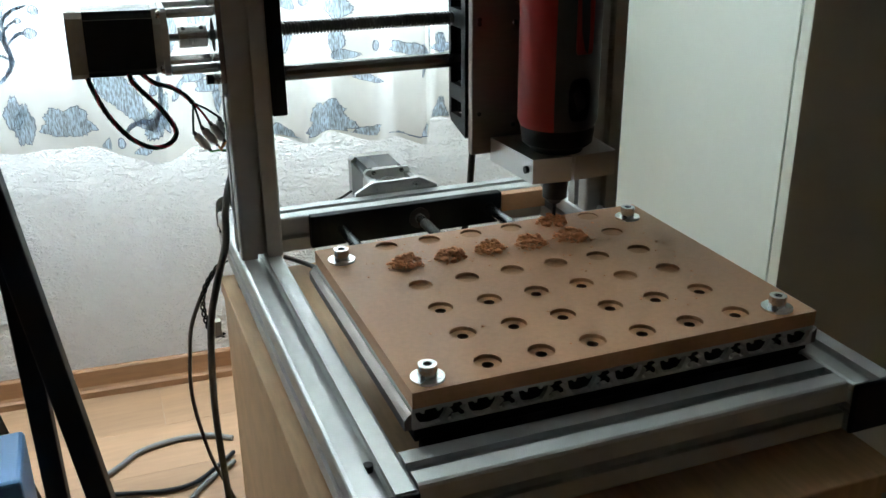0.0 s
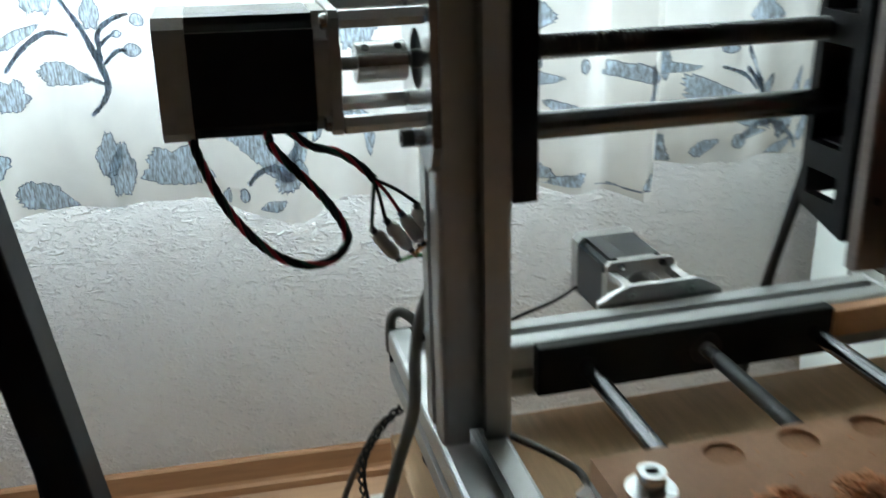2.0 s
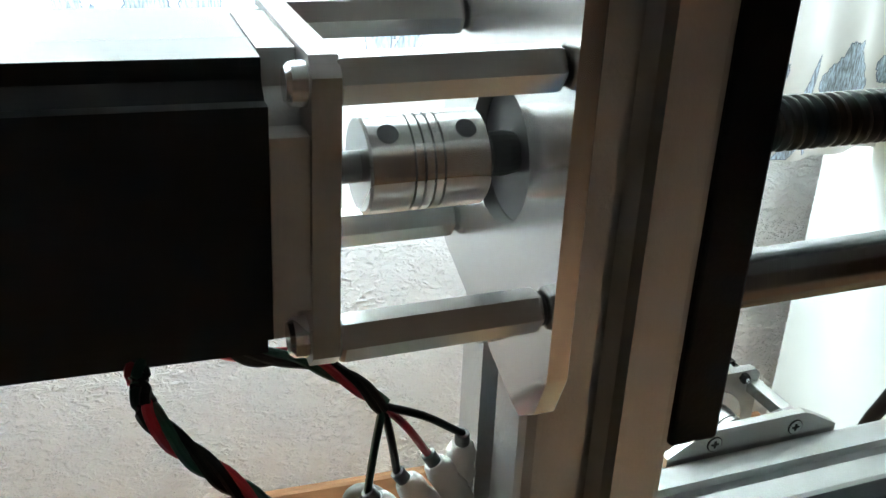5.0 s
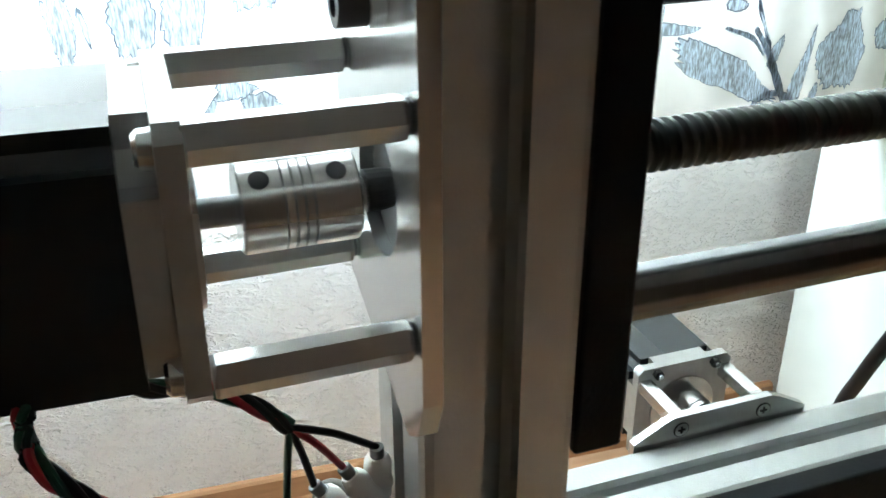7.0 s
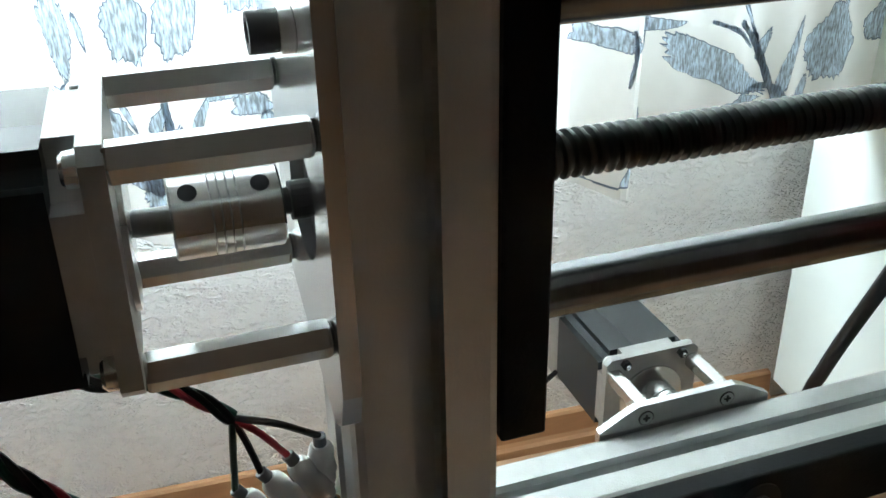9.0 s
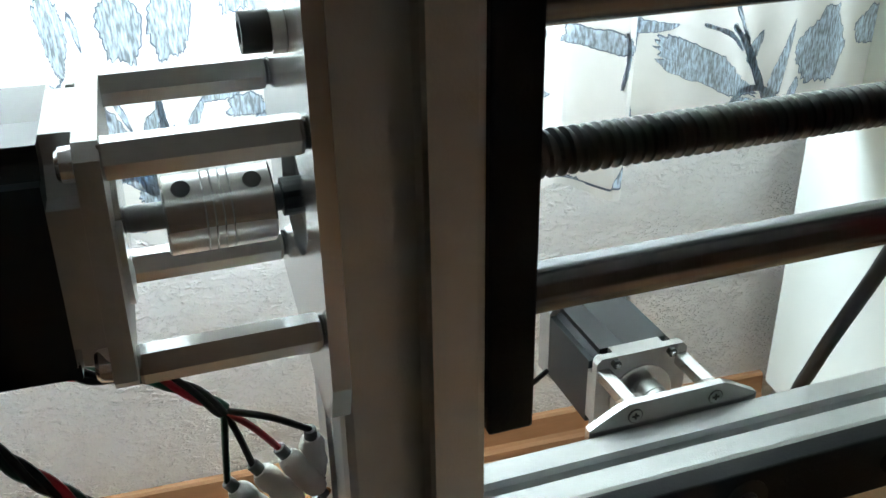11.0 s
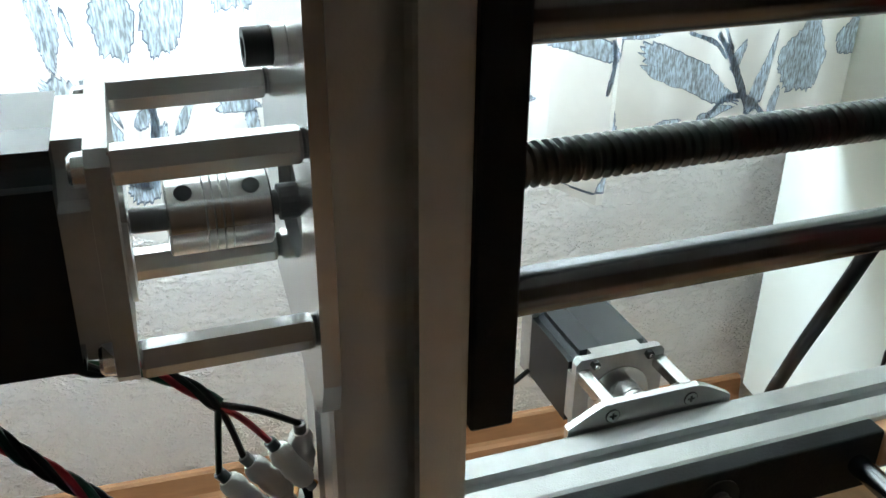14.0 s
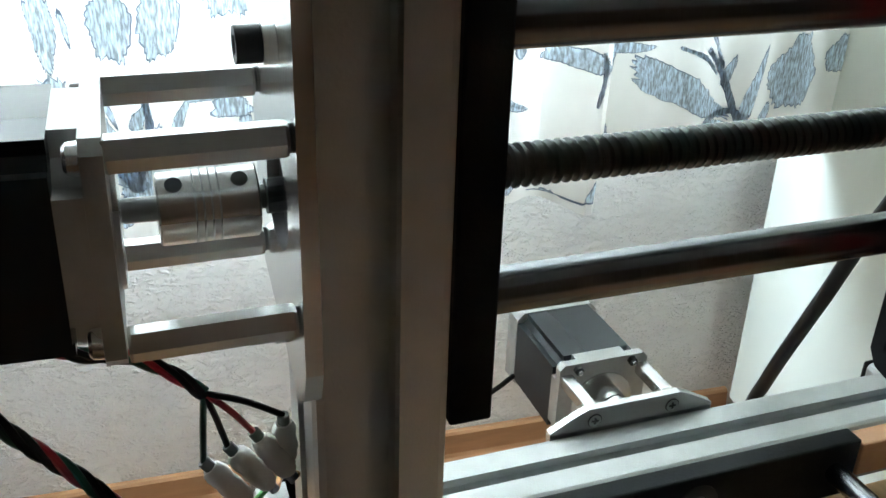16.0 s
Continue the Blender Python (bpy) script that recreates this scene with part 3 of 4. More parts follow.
# gantry: black side plates, rods and cross screw
GY, GZ = 0.0125, 0.2125
for x0, x1 in ((0.0419, 0.0553), (0.3556, XR - 0.0004)):
    part("gantry_side_plate", box(x0, x1, 0.0006, 0.040, 0.1362, 0.335, 0.001), BLACK_PLATE, frame_, "black plastic gantry plate")
for z in (0.1725, 0.2520):
    part("gantry_rod", rod((0.0554, GY + 0.0015, z), (0.3555, GY + 0.0015, z), 0.0072, 28, 0.004), STEEL, frame_, "thick steel guide rod", smooth=True)
part("cross_screw", thread((0.0554, GY, GZ), (0.3555, GY, GZ), 0.0064, 0.0048, 0.0031, 28), STEEL_DARK, frame_, "threaded steel cross screw", smooth=True)

# motor mounting plate on the post
MP = [(-0.0165, 0.174), (-0.0125, 0.164), (-0.006, 0.1595), (-0.002, 0.1605), (0.040, 0.1790), (0.045, 0.1835), (0.045, 0.258), (0.040, 0.263), (0.012, 0.2840), (-0.006, 0.2845), (-0.0125, 0.279), (-0.0165, 0.268)]


def circle(u, v, r, n=28):
    return [(u + r * math.cos(math.tau * k / n), v + r * math.sin(math.tau * k / n)) for k in range(n)]


plate = part("motor_mount_plate", prism(MP, "x", POST - 0.0048, POST - 0.0003, [circle(0.0128, 0.2111, 0.0146, 40)]), ALU_RAW, frame_, "milled aluminium motor plate")
MY, MZ = 0.0128, 0.2111  # motor axis
# black disc: the shade on the recessed bearing is put into its colour
part("bearing_seal", rod((POST - 0.0016, MY, MZ), (POST - 0.0004, MY, MZ), 0.0144, 36), BLACK_STEEL, frame_, "black disc for the shaded bearing in the hole", smooth=True)
part("shaft_nut", lathe((-0.0085, MY, MZ), (POST - 0.0017, MY, MZ), ((0, 0.0031), (0.25, 0.0032), (0.28, 0.0046), (0.75, 0.0046), (1, 0.0042)), 20), STEEL_DARK, frame_)
for z, by in ((0.1725, GY), (0.2522, 0.0050)):
    part("washer", ring((POST - 0.0078, by, z), (POST - 0.0049, by, z), 0.0049, 0.003), ZINC, frame_, smooth=True)
    head = part("rod_screw", ring((POST - 0.0140, by, z), (POST - 0.0079, by, z), 0.0044, 0.0024), BLACK_STEEL, frame_, "black socket-head screw", smooth=True)
    part("screw_core", rod((POST - 0.0115, by, z), (POST - 0.0080, by, z), 0.0025, 6), BLACK_STEEL, head)


# ---- stepper motors ----
def notched(h, c, n):
    """A square of half-width h with square notches of n cut from its corners and small chamfers c."""
    o = []
    for k in range(4):
        co, si = round(math.cos(k * math.pi / 2)), round(math.sin(k * math.pi / 2))
        seq = [(-h + n, -h), (h - n, -h), (h - n, -h + n * 0.55), (h - n * 0.55, -h + n)] if n else [(-h + c, -h), (h - c, -h)]
        o += [(co * u - si * v, si * u + co * v) for u, v in seq]
    return o


def stepper(place, label, length=0.0745):
    """A stepper with its shaft towards +x, flange face at local x = 0, built round (0, 0, 0) and moved by place."""
    m = thing("stepper_motor", 0, 0, 0, label, "stepper motor", "stepper motors")
    h = 0.0272
    up = Vector((0, 0, -Z0))

    def mesh(name, bm, mat, parent=m, lab="", smooth=False):
        ob = part(name, bm, mat, None, lab, smooth)
        for v in ob.data.vertices:
            v.co += up
        ob.parent = parent
        ORIGIN[ob.name] = Vector((0, 0, 0))
        return ob

    mesh("flange", prism(notched(h + 0.0006, 0.003, 0), "x", -0.0048, 0), ALU_CAST, lab="cast aluminium front flange")
    mesh("front_cap", prism(notched(h - 0.0003, 0.002, 0.0115), "x", -0.0112, -0.0049), ALU_CAST, lab="cast aluminium end cap")
    mesh("stator", prism(notched(h - 0.0006, 0.0055, 0.0062), "x", -length + 0.0135, -0.0113), BLACK_PAINT, lab="black painted motor body")
    mesh("rear_cap", prism(notched(h - 0.0003, 0.0045, 0), "x", -length, -length + 0.0134), ALU_CAST, lab="cast aluminium rear cap")
    mesh("pilot", rod((0.0002, 0, 0), (0.0016, 0, 0), 0.019, 32), ALU_RAW, smooth=True)
    mesh("shaft", rod((0.0017, 0, 0), (0.02, 0, 0), 0.0032, 18), STEEL, smooth=True)
    for sy in (-1, 1):
        for sz in (-1, 1):
            mesh("flange_screw", lathe((-0.0082, sy * 0.0228, sz * 0.0228), (-0.0049, sy * 0.0228, sz * 0.0228), ((0, 0.0028), (0.25, 0.0036), (1, 0.0038)), 20), ZINC, smooth=True)
    m.matrix_basis = place
    return m


def hex_bar(p0, p1, r, turn=0.0):
    bm = lathe(p0, p1, ((0, r * 0.93), (0.02, r), (0.98, r), (1, r * 0.93)), 6)
    a, d = Vector(p0), (Vector(p1) - Vector(p0)).normalized()
    bmesh.ops.rotate(bm, verts=bm.verts, cent=a, matrix=Matrix.Rotation(radians(turn), 3, d))
    return bm


FX = -0.0430
stepper(pose(FX, MY, MZ + Z0, 0, 0.9, -1.0), "black stepper motor with aluminium caps on four standoffs", 0.0790)
for sy in (-0.0236, 0.0236):
    for sz in (-0.0236, 0.0236):
        so = thing("hex_standoff", FX, MY + sy, MZ + sz, "hexagonal aluminium standoff between motor and plate", "standoff", "motor standoffs")
        part("bar", hex_bar((FX - 0.0004, MY + sy, MZ + sz), (POST - 0.0056, MY + sy, MZ + sz), 0.0044, 0), ALU_RAW, so)
        part("lock_washer", ring((POST - 0.0055, MY + sy, MZ + sz), (POST - 0.0049, MY + sy, MZ + sz), 0.0034, 0.002), BLACK_STEEL, so, "dark lock washer")

# shaft coupling with turned slits and grub screws
coup = thing("shaft_coupling", -0.022, MY, MZ, "bright aluminium flexible shaft coupling with slits", "shaft coupling", "shaft couplings")


def coupling(x0, x1, y, z, r):
    L = x1 - x0
    st = [(0, r - 0.0006), (0.02, r)]
    for c in (0.36, 0.44, 0.52, 0.60):
        st += [(c - 0.009, r), (c - 0.0085, r - 0.0035), (c + 0.0085, r - 0.0035), (c + 0.009, r)]
    st += [(0.98, r), (1, r - 0.0006)]
    bm = lathe((x0, y, z), (x1, y, z), st, 40)
    return bm


part("sleeve", coupling(-0.0330, -0.0086, MY, MZ, 0.0097), ALU_RAW, coup, "turned aluminium sleeve", smooth=True)
for x in (-0.0288, -0.0132):
    for a in (234, 324):
        c, s = math.cos(radians(a)), math.sin(radians(a))
        part("grub_screw", rod((x, MY + c * 0.0085, MZ - s * 0.0085), (x, MY + c * 0.00985, MZ - s * 0.00985), 0.0021, 16), BLACK_STEEL, coup, "dark grub screw")

# long-axis motor behind the rear beam, shaft towards the camera
YX, YZ, YF = 0.2035, -0.0105, 0.1785
stepper(pose(YX, YF, YZ + Z0, 0, 0, -90), "black stepper motor with cables behind the rear beam")
ymount = thing("axis_motor_plate", YX, 0.147, 0, "flat aluminium motor plate with angled shoulders behind the beam", "mounting plate")
part("plate", prism([(YX - 0.0495, -0.036), (YX + 0.0495, -0.036), (YX + 0.0495, 0.002), (YX + 0.034, 0.0105), (YX + 0.028, 0.0130), (YX - 0.028, 0.0130), (YX - 0.034, 0.0105), (YX - 0.0495, 0.002)], "y", 0.1432, 0.1476), ALU_RAW, ymount)
for sx in (-0.0237, 0.0237):
    # black ring and bars draw the shade of the gap and the cross recess
    part("countersink", ring((YX + sx, 0.1430, 0.0052), (YX + sx, 0.1438, 0.0052), 0.0042, 0.0038), BLACK_STEEL, ymount, "black ring for the shade round the screw head")
    scr = part("plate_screw", rod((YX + sx, 0.1427, 0.0052), (YX + sx, 0.1438, 0.0052), 0.0037, 20), ZINC, ymount, "cross-head screw")
    for wide, high in ((0.0020, 0.0005), (0.0005, 0.0020)):
        part("cross_slot", box(YX + sx - wide, YX + sx + wide, 0.1425, 0.1428, 0.0052 - high, 0.0052 + high), BLACK_STEEL, scr)
    for sz in (-0.0185, 0.0185):
        st = thing("standoff_bar", YX + sx, 0.165, YZ + sz, "slim aluminium standoff of the rear motor", "standoff", "motor standoffs")
        part("bar", box(YX + sx - 0.0035, YX + sx + 0.0035, 0.1477, YF - 0.0002, YZ + sz - 0.0035, YZ + sz + 0.0035, 0.0006), ALU_RAW, st)
    for sz in (-1, 1):
        nut = thing("flange_nut", YX + sx * 0.72, YF - 0.002, YZ + sz * 0.0215, "small dark nut on the rear motor flange", "nut", "flange nuts")
        part("nut", rod((YX + sx * 0.72, YF - 0.0032, YZ + sz * 0.0245), (YX + sx * 0.72, YF - 0.0002, YZ + sz * 0.0245), 0.0028, 6), BLACK_STEEL, nut)
        part("screw_tip", rod((YX + sx * 0.72, YF - 0.0048, YZ + sz * 0.0245), (YX + sx * 0.72, YF - 0.0033, YZ + sz * 0.0245), 0.0014, 12), ZINC, nut)
ycoup = thing("shaft_coupling", YX, 0.155, YZ, "bright aluminium flexible shaft coupling with slits", "shaft coupling", "shaft couplings")
part("sleeve", lathe((YX, 0.1485, YZ + 0.005), (YX, 0.1735, YZ + 0.005), [(0, 0.0085), (0.03, 0.009), (0.4, 0.009), (0.41, 0.006), (0.43, 0.006), (0.44, 0.009), (0.55, 0.009), (0.56, 0.006), (0.58, 0.006), (0.59, 0.009), (1, 0.009)], 32), ALU_RAW, ycoup, smooth=True)

# ---- bed: slotted plate, board, screws ----
BX0, BX1, BY0, BY1 = 0.0545, 0.3775, -0.3388, -0.0785
bed = thing("bed_plate", 0.216, -0.21, 0.003, "extruded aluminium slotted bed plate with hollow chambers", "bed plate")


def chamber_c(u, v):
    """The cup-shaped chamber of the bed profile."""
    s = [(-0.0112, 0.0045), (-0.0098, -0.001), (-0.0065, -0.0056), (0, -0.0066), (0.0065, -0.0056), (0.0098, -0.001), (0.0112, 0.0045), (0.0078, 0.0046), (0.0062, 0.0028), (0.0045, 0.0028), (0.0042, 0.0055), (-0.0042, 0.0055), (-0.0045, 0.0028), (-0.0062, 0.0028), (-0.0078, 0.0046)]
    return [(u + a, v + b) for a, b in s]


def chamber_x(u, v):
    """The cross-shaped chamber of the bed profile."""
    s = [(-0.0066, 0.0036), (-0.0036, 0.0040), (-0.0030, 0.0062), (0.0030, 0.0062), (0.0036, 0.0040), (0.0066, 0.0036), (0.0056, 0.0012), (0.0030, 0.0002), (0.0066, -0.0030), (0.0064, -0.0062), (0.0034, -0.0062), (0.0024, -0.0040), (-0.0024, -0.0040), (-0.0034, -0.0062), (-0.0064, -0.0062), (-0.0066, -0.0030), (-0.0030, 0.0002), (-0.0056, 0.0012)]
    return [(u + a, v + b) for a, b in s]


ZB0, ZB1 = 0.0045, 0.0208
chambers = []
pitch = (BX1 - BX0 - 0.026) / 8
for i in range(9):
    chambers.append(chamber_c(BX0 + 0.013 + pitch * i, (ZB0 + ZB1) / 2))
    if i < 8:
        chambers.append(chamber_x(BX0 + 0.013 + pitch * (i + 0.5), (ZB0 + ZB1) / 2))
part("slotted_plate", prism([(BX0, ZB0), (BX1, ZB0), (BX1, ZB1), (BX0, ZB1)], "y", BY0 + 0.001, BY1 - 0.001, chambers), ALU_CUT, bed)
# added black sheet just inside the openings stands for the chambers' deep shade
part("inner_wall", box(BX0 + 0.002, BX1 - 0.002, BY0 + 0.005, BY0 + 0.006, ZB0 + 0.001, ZB1 - 0.001), RUBBER_AND_SHADE, bed)
for x0, x1 in ((BX0 - 0.0052, BX0 - 0.0002), (BX1 + 0.0002, BX1 + 0.0052)):
    part("side_strip", prism([(x0, ZB0), (x1, ZB0), (x1, ZB1 - 0.004), ((x0 + x1) / 2, ZB1 - 0.006), (x0, ZB1 - 0.009)], "y", BY0 + 0.002, BY1 + 0.004), ALU_DARK, bed, "grey aluminium edge strip")
part("carriage_plate", box(BX0 + 0.002, BX1 - 0.002, BY0 + 0.003, BY1 - 0.01, -0.0065, ZB0 - 0.0003, 0.001), BLACK_PLATE, bed, "black carriage plate")
for x in (0.1235, 0.297):
    for y in (-0.30, -0.14):
        part("bearing_block", box(x - 0.014, x + 0.014, y - 0.02, y + 0.02, -0.030, -0.0068, 0.001), ALU_CAST, bed)

ZT, ZM = 0.0329, 0.0210
PX, PY = [0.1165 + 0.0407 * i for i in range(6)], [-0.3175 + 0.0452 * j for j in range(6)]
R1, R2 = 0.0098, 0.0042
board = thing("fibreboard", 0.216, -0.21, ZM, "brown fibreboard sheet with rows of milled round pockets", "board")


def pocketed_board():
    bm = bmesh.new()
    n = 28
    corners = [(BX0, BY0), (BX1, BY0), (BX1, BY1), (BX0, BY1)]

    def loop(pts, z):
        vs = [bm.verts.new((u, v, z)) for u, v in pts]
        return vs, [bm.edges.new((vs[i], vs[(i + 1) % len(vs)])) for i in range(len(vs))]

    top, top_e = loop(corners, ZT)
    low, low_e = loop(corners, ZM)
    edges_top, edges_low = top_e[:], low_e[:]
    for k in range(4):
        bm.faces.new((top[k], top[(k + 1) % 4], low[(k + 1) % 4], low[k])).material_index = 0
    for j, y in enumerate(PY):
        for i, x in enumerate(PX):
            depth = 0.0030 if (j < 4 or (j == 4 and i < 5)) else 0.0012 if j == 5 and i > 4 else 0.0022
            if j == 4 and i == 5:
                depth = 0.0015
            rim, e = loop(circle(x, y, R1, n), ZT)
            edges_top += e
            base = [bm.verts.new((u, v, ZT - depth)) for u, v in circle(x, y, R1, n)]
            for k in range(n):
                bm.faces.new((rim[k], rim[(k + 1) % n], base[(k + 1) % n], base[k])).material_index = 1
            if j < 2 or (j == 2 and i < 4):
                # inner walls and floor of the hole take the painted-in shade colour
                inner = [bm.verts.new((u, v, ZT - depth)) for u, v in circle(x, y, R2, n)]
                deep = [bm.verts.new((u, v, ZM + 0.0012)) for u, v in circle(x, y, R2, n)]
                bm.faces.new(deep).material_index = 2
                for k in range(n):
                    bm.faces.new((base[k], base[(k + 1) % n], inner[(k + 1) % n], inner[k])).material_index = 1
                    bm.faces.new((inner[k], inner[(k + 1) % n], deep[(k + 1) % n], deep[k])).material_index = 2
            else:
                bm.faces.new(base).material_index = 1
    bmesh.ops.triangle_fill(bm, use_beauty=True, edges=edges_top)
    bmesh.ops.triangle_fill(bm, use_beauty=True, edges=edges_low)
    return bm


part("sheet", pocketed_board(), [MDF, MDF_CUT, MDF_HOLE_SHADE], board)

for x in (0.0705, 0.3527):
    for y in (-0.1093, -0.3239):
        bolt = thing("clamp_screw", x, y, ZT, "zinc socket-head screw with a wide washer in the board", "screw", "clamp screws")
        part("washer", ring((x, y, ZT + 0.0002), (x, y, ZT + 0.0018), 0.0118, 0.004, 36), ZINC, bolt, "wide zinc washer", smooth=True)
        cap_screw(x, y, ZT + 0.0019, bolt)


def chip_heap(cx, cy, r, h, count, seed):
    """A heap of torn fibre crumbs with a hollow where the cutter rose."""
    rng = random.Random(seed)
    bm = bmesh.new()
    for k in range(count):
        a, d = rng.uniform(0, math.tau), r * math.sqrt(rng.random()) * (1 + 0.35 * rng.random() ** 3)
        lift = h * max(0.0, 1 - (d / r) ** 2) * rng.uniform(0.35, 1) * (0.55 if d < r * 0.25 else 1)
        s = (rng.uniform(0.0016, 0.0030) if k % 5 == 0 else rng.uniform(0.0005, 0.0014)) * (0.55 if d > r else 1)
        made = bmesh.ops.create_icosphere(bm, subdivisions=1, radius=s)["verts"]
        sx, sy, sz = rng.uniform(0.7, 1.6), rng.uniform(0.7, 1.5), rng.uniform(0.5, 0.9)
        c = Vector((cx + d * math.cos(a) * 1.15, cy + d * math.sin(a), ZT + s * 0.5 + lift))
        for v in made:
            v.co = c + Vector((v.co.x * sx, v.co.y * sy, v.co.z * sz)) * rng.uniform(0.75, 1.2)
    return bm


for i, (x, y, r, h) in enumerate(((PX[0] + 0.003, PY[4] - 0.002, 0.0115, 0.0095), (PX[1] + 0.002, PY[4] - 0.001, 0.0115, 0.009), (PX[2], PY[4] + 0.001, 0.011, 0.0095), (PX[3] - 0.001, PY[4] + 0.001, 0.0125, 0.0085), (PX[4] - 0.001, PY[4] + 0.001, 0.0135, 0.008), (PX[4], PY[5] - 0.004, 0.0115, 0.008))):
    heap = thing("sawdust_heap", x, y, ZT, "loose heap of reddish-brown fibreboard chips on the board", "sawdust", "sawdust heaps")
    part("chip_mass", chip_heap(x, y, r, h, 260, 11 + i), CHIPS, heap)


def crumbs():
    rng = random.Random(5)
    bm = bmesh.new()
    for k in range(150):
        near = rng.random() < 0.5
        x, y = (rng.uniform(PX[0] - 0.01, PX[5]), rng.gauss(PY[4], 0.016)) if near else (rng.uniform(BX0 + 0.02, BX1 - 0.02), rng.uniform(BY0 + 0.02, BY1 - 0.01))
        if any((x - a) ** 2 + (y - b) ** 2 < (R1 + 0.001) ** 2 for a in PX for b in PY) or not BY0 < y < BY1:
            continue
        s = rng.uniform(0.0003, 0.0009) * (1.5 if rng.random() < 0.1 else 1)
        for v in bmesh.ops.create_icosphere(bm, subdivisions=1, radius=s)["verts"]:
            v.co = Vector((x + v.co.x * 1.4, y + v.co.y, ZT + s * 0.4 + v.co.z * 0.6))
    return bm


part("sawdust_crumbs", crumbs(), CHIPS, label="scattered fibreboard crumbs on the board", category="sawdust", kind="stuff")

# thin bent tube beside the bed
lever = thing("bent_tube", 0.06, 0.0, -0.02, "thin grey bent tube between rail and bed", "tube")
part("tube", tube([(0.0430, 0.006, -0.004), (0.0550, -0.012, -0.004), (0.0640, -0.030, -0.004), (0.0672, -0.040, -0.005), (0.0665, -0.056, -0.008)], 0.0022, 10), CABLE_GREY, lever, smooth=True)

block = thing("wooden_block", 0.345, 0.095, -0.04, "small brown fibreboard block against the rear beam", "block")
part("block", box(0.3125, 0.3675, 0.0895, 0.1022, -0.0225, -0.0018, 0.001), MDF, block)

# ---- height axis and spindle ----
SX, SY = PX[4] + 0.0038, PY[5]
head = thing("height_axis", 0.28, 0.0, 0.088, "black and aluminium height-axis carriage on the gantry rods", "machine carriage")
niche = [[(-0.010, 0.222), (0.016, 0.222), (0.016, 0.32), (-0.010, 0.32)], [(-0.010, 0.150), (0.016, 0.150), (0.016, 0.205), (-0.010, 0.205)], [(-0.010, 0.120), (0.016, 0.120), (0.016, 0.135), (-0.010, 0.135)]]
part("side_plate", prism([(-0.020, 0.102), (0.018, 0.112), (0.022, 0.118), (0.022, 0.335), (-0.020, 0.335)], "x", 0.2215, 0.2280, niche), BLACK_PLATE, head, "black carriage cheek with openings")
part("back_plate", box(0.2285, 0.348, 0.0175, 0.0225, 0.118, 0.335, 0.001), BLACK_PLATE, head)
for z in (0.136, 0.206):
    part("bearing_block", box(0.2285, 0.345, -0.0195, 0.0172, z, z + 0.015, 0.001), GREY_PLATE, head, "grey bearing block")
face = part("front_plate", box(0.2235, 0.35, -0.032, -0.0222, 0.088, 0.33, 0.0012), ALU_DARK, head, "dark milled aluminium front plate")
for x in (0.2305, 0.266):
    for z in (0.115, 0.128, 0.212, 0.216):
        if (x < 0.25) == (z in (0.128, 0.216)) or z == 0.212:
            part("plate_screw", rod((x, -0.0335, z), (x, -0.0322, z), 0.0021, 14), BLACK_STEEL, face)
part("clamp", prism([(0.243, -0.0325), (0.2475, -0.116), (SX + 0.0015, -0.119), (SX + 0.0015, SY - 0.016), (SX + 0.0045, SY - 0.016), (SX + 0.0045, -0.119), (0.331, -0.116), (0.338, -0.0325)], "z", 0.081, 0.104, [circle(SX, SY + 0.006, 0.018)]), ALU_RAW, head, "milled aluminium spindle clamp")
part("clamp_screw", rod((0.2440, -0.106, 0.0925), (0.2472, -0.106, 0.0925), 0.0035, 16), BLACK_STEEL, head)
spindle = thing("spindle", SX, SY, 0.035, "red and dark grey handheld milling spindle with cutter", "milling spindle")


def half_body(red, r=0.0366):
    bm = bmesh.new()
    st = ((0.128, r * 0.93), (0.134, r), (0.26, r), (0.33, r * 1.02))
    lo, hi = (radians(130), radians(237)) if red else (radians(-123), radians(130))
    n = 22
    rows = []
    for z, rr in st:
        rows.append([bm.verts.new((SX + rr * math.cos(lo + (hi - lo) * k / n), SY + rr * math.sin(lo + (hi - lo) * k / n), z)) for k in range(n + 1)])
    for a, b in zip(rows, rows[1:]):
        for k in range(n):
            bm.faces.new((a[k], a[k + 1], b[k + 1], b[k]))
    c0, c1 = bm.verts.new((SX, SY, 0.128)), bm.verts.new((SX, SY, 0.33))
    for row, c in ((rows[0], c0), (rows[-1], c1)):
        for k in range(n):
            bm.faces.new((row[k], row[k + 1], c))
    return bm


part("housing", half_body(True), RED, spindle, "red plastic housing", smooth=True)
grip = part("grip", half_body(False, 0.0358), DARK_GREY, spindle, "dark grey rubber grip", smooth=True)


def on_barrel(a0, a1, z0, z1, r, corner=0.3):
    """A rounded patch on the spindle's barrel."""
    bm = bmesh.new()
    pts = []
    for k in range(32):
        t = math.tau * k / 32
        c, s = math.cos(t), math.sin(t)
        u, v = math.copysign(abs(c) ** corner, c), math.copysign(abs(s) ** corner, s)
        pts.append(((a0 + a1) / 2 + u * (a1 - a0) / 2, (z0 + z1) / 2 + v * (z1 - z0) / 2))
    rows = []
    for rr in (r - 0.002, r):
        rows.append([bm.verts.new((SX + rr * math.cos(radians(a)), SY + rr * math.sin(radians(a)), z)) for a, z in pts])
    for k in range(32):
        bm.faces.new((rows[0][k], rows[0][(k + 1) % 32], rows[1][(k + 1) % 32], rows[1][k]))
    bm.faces.new(rows[1])
    return bm


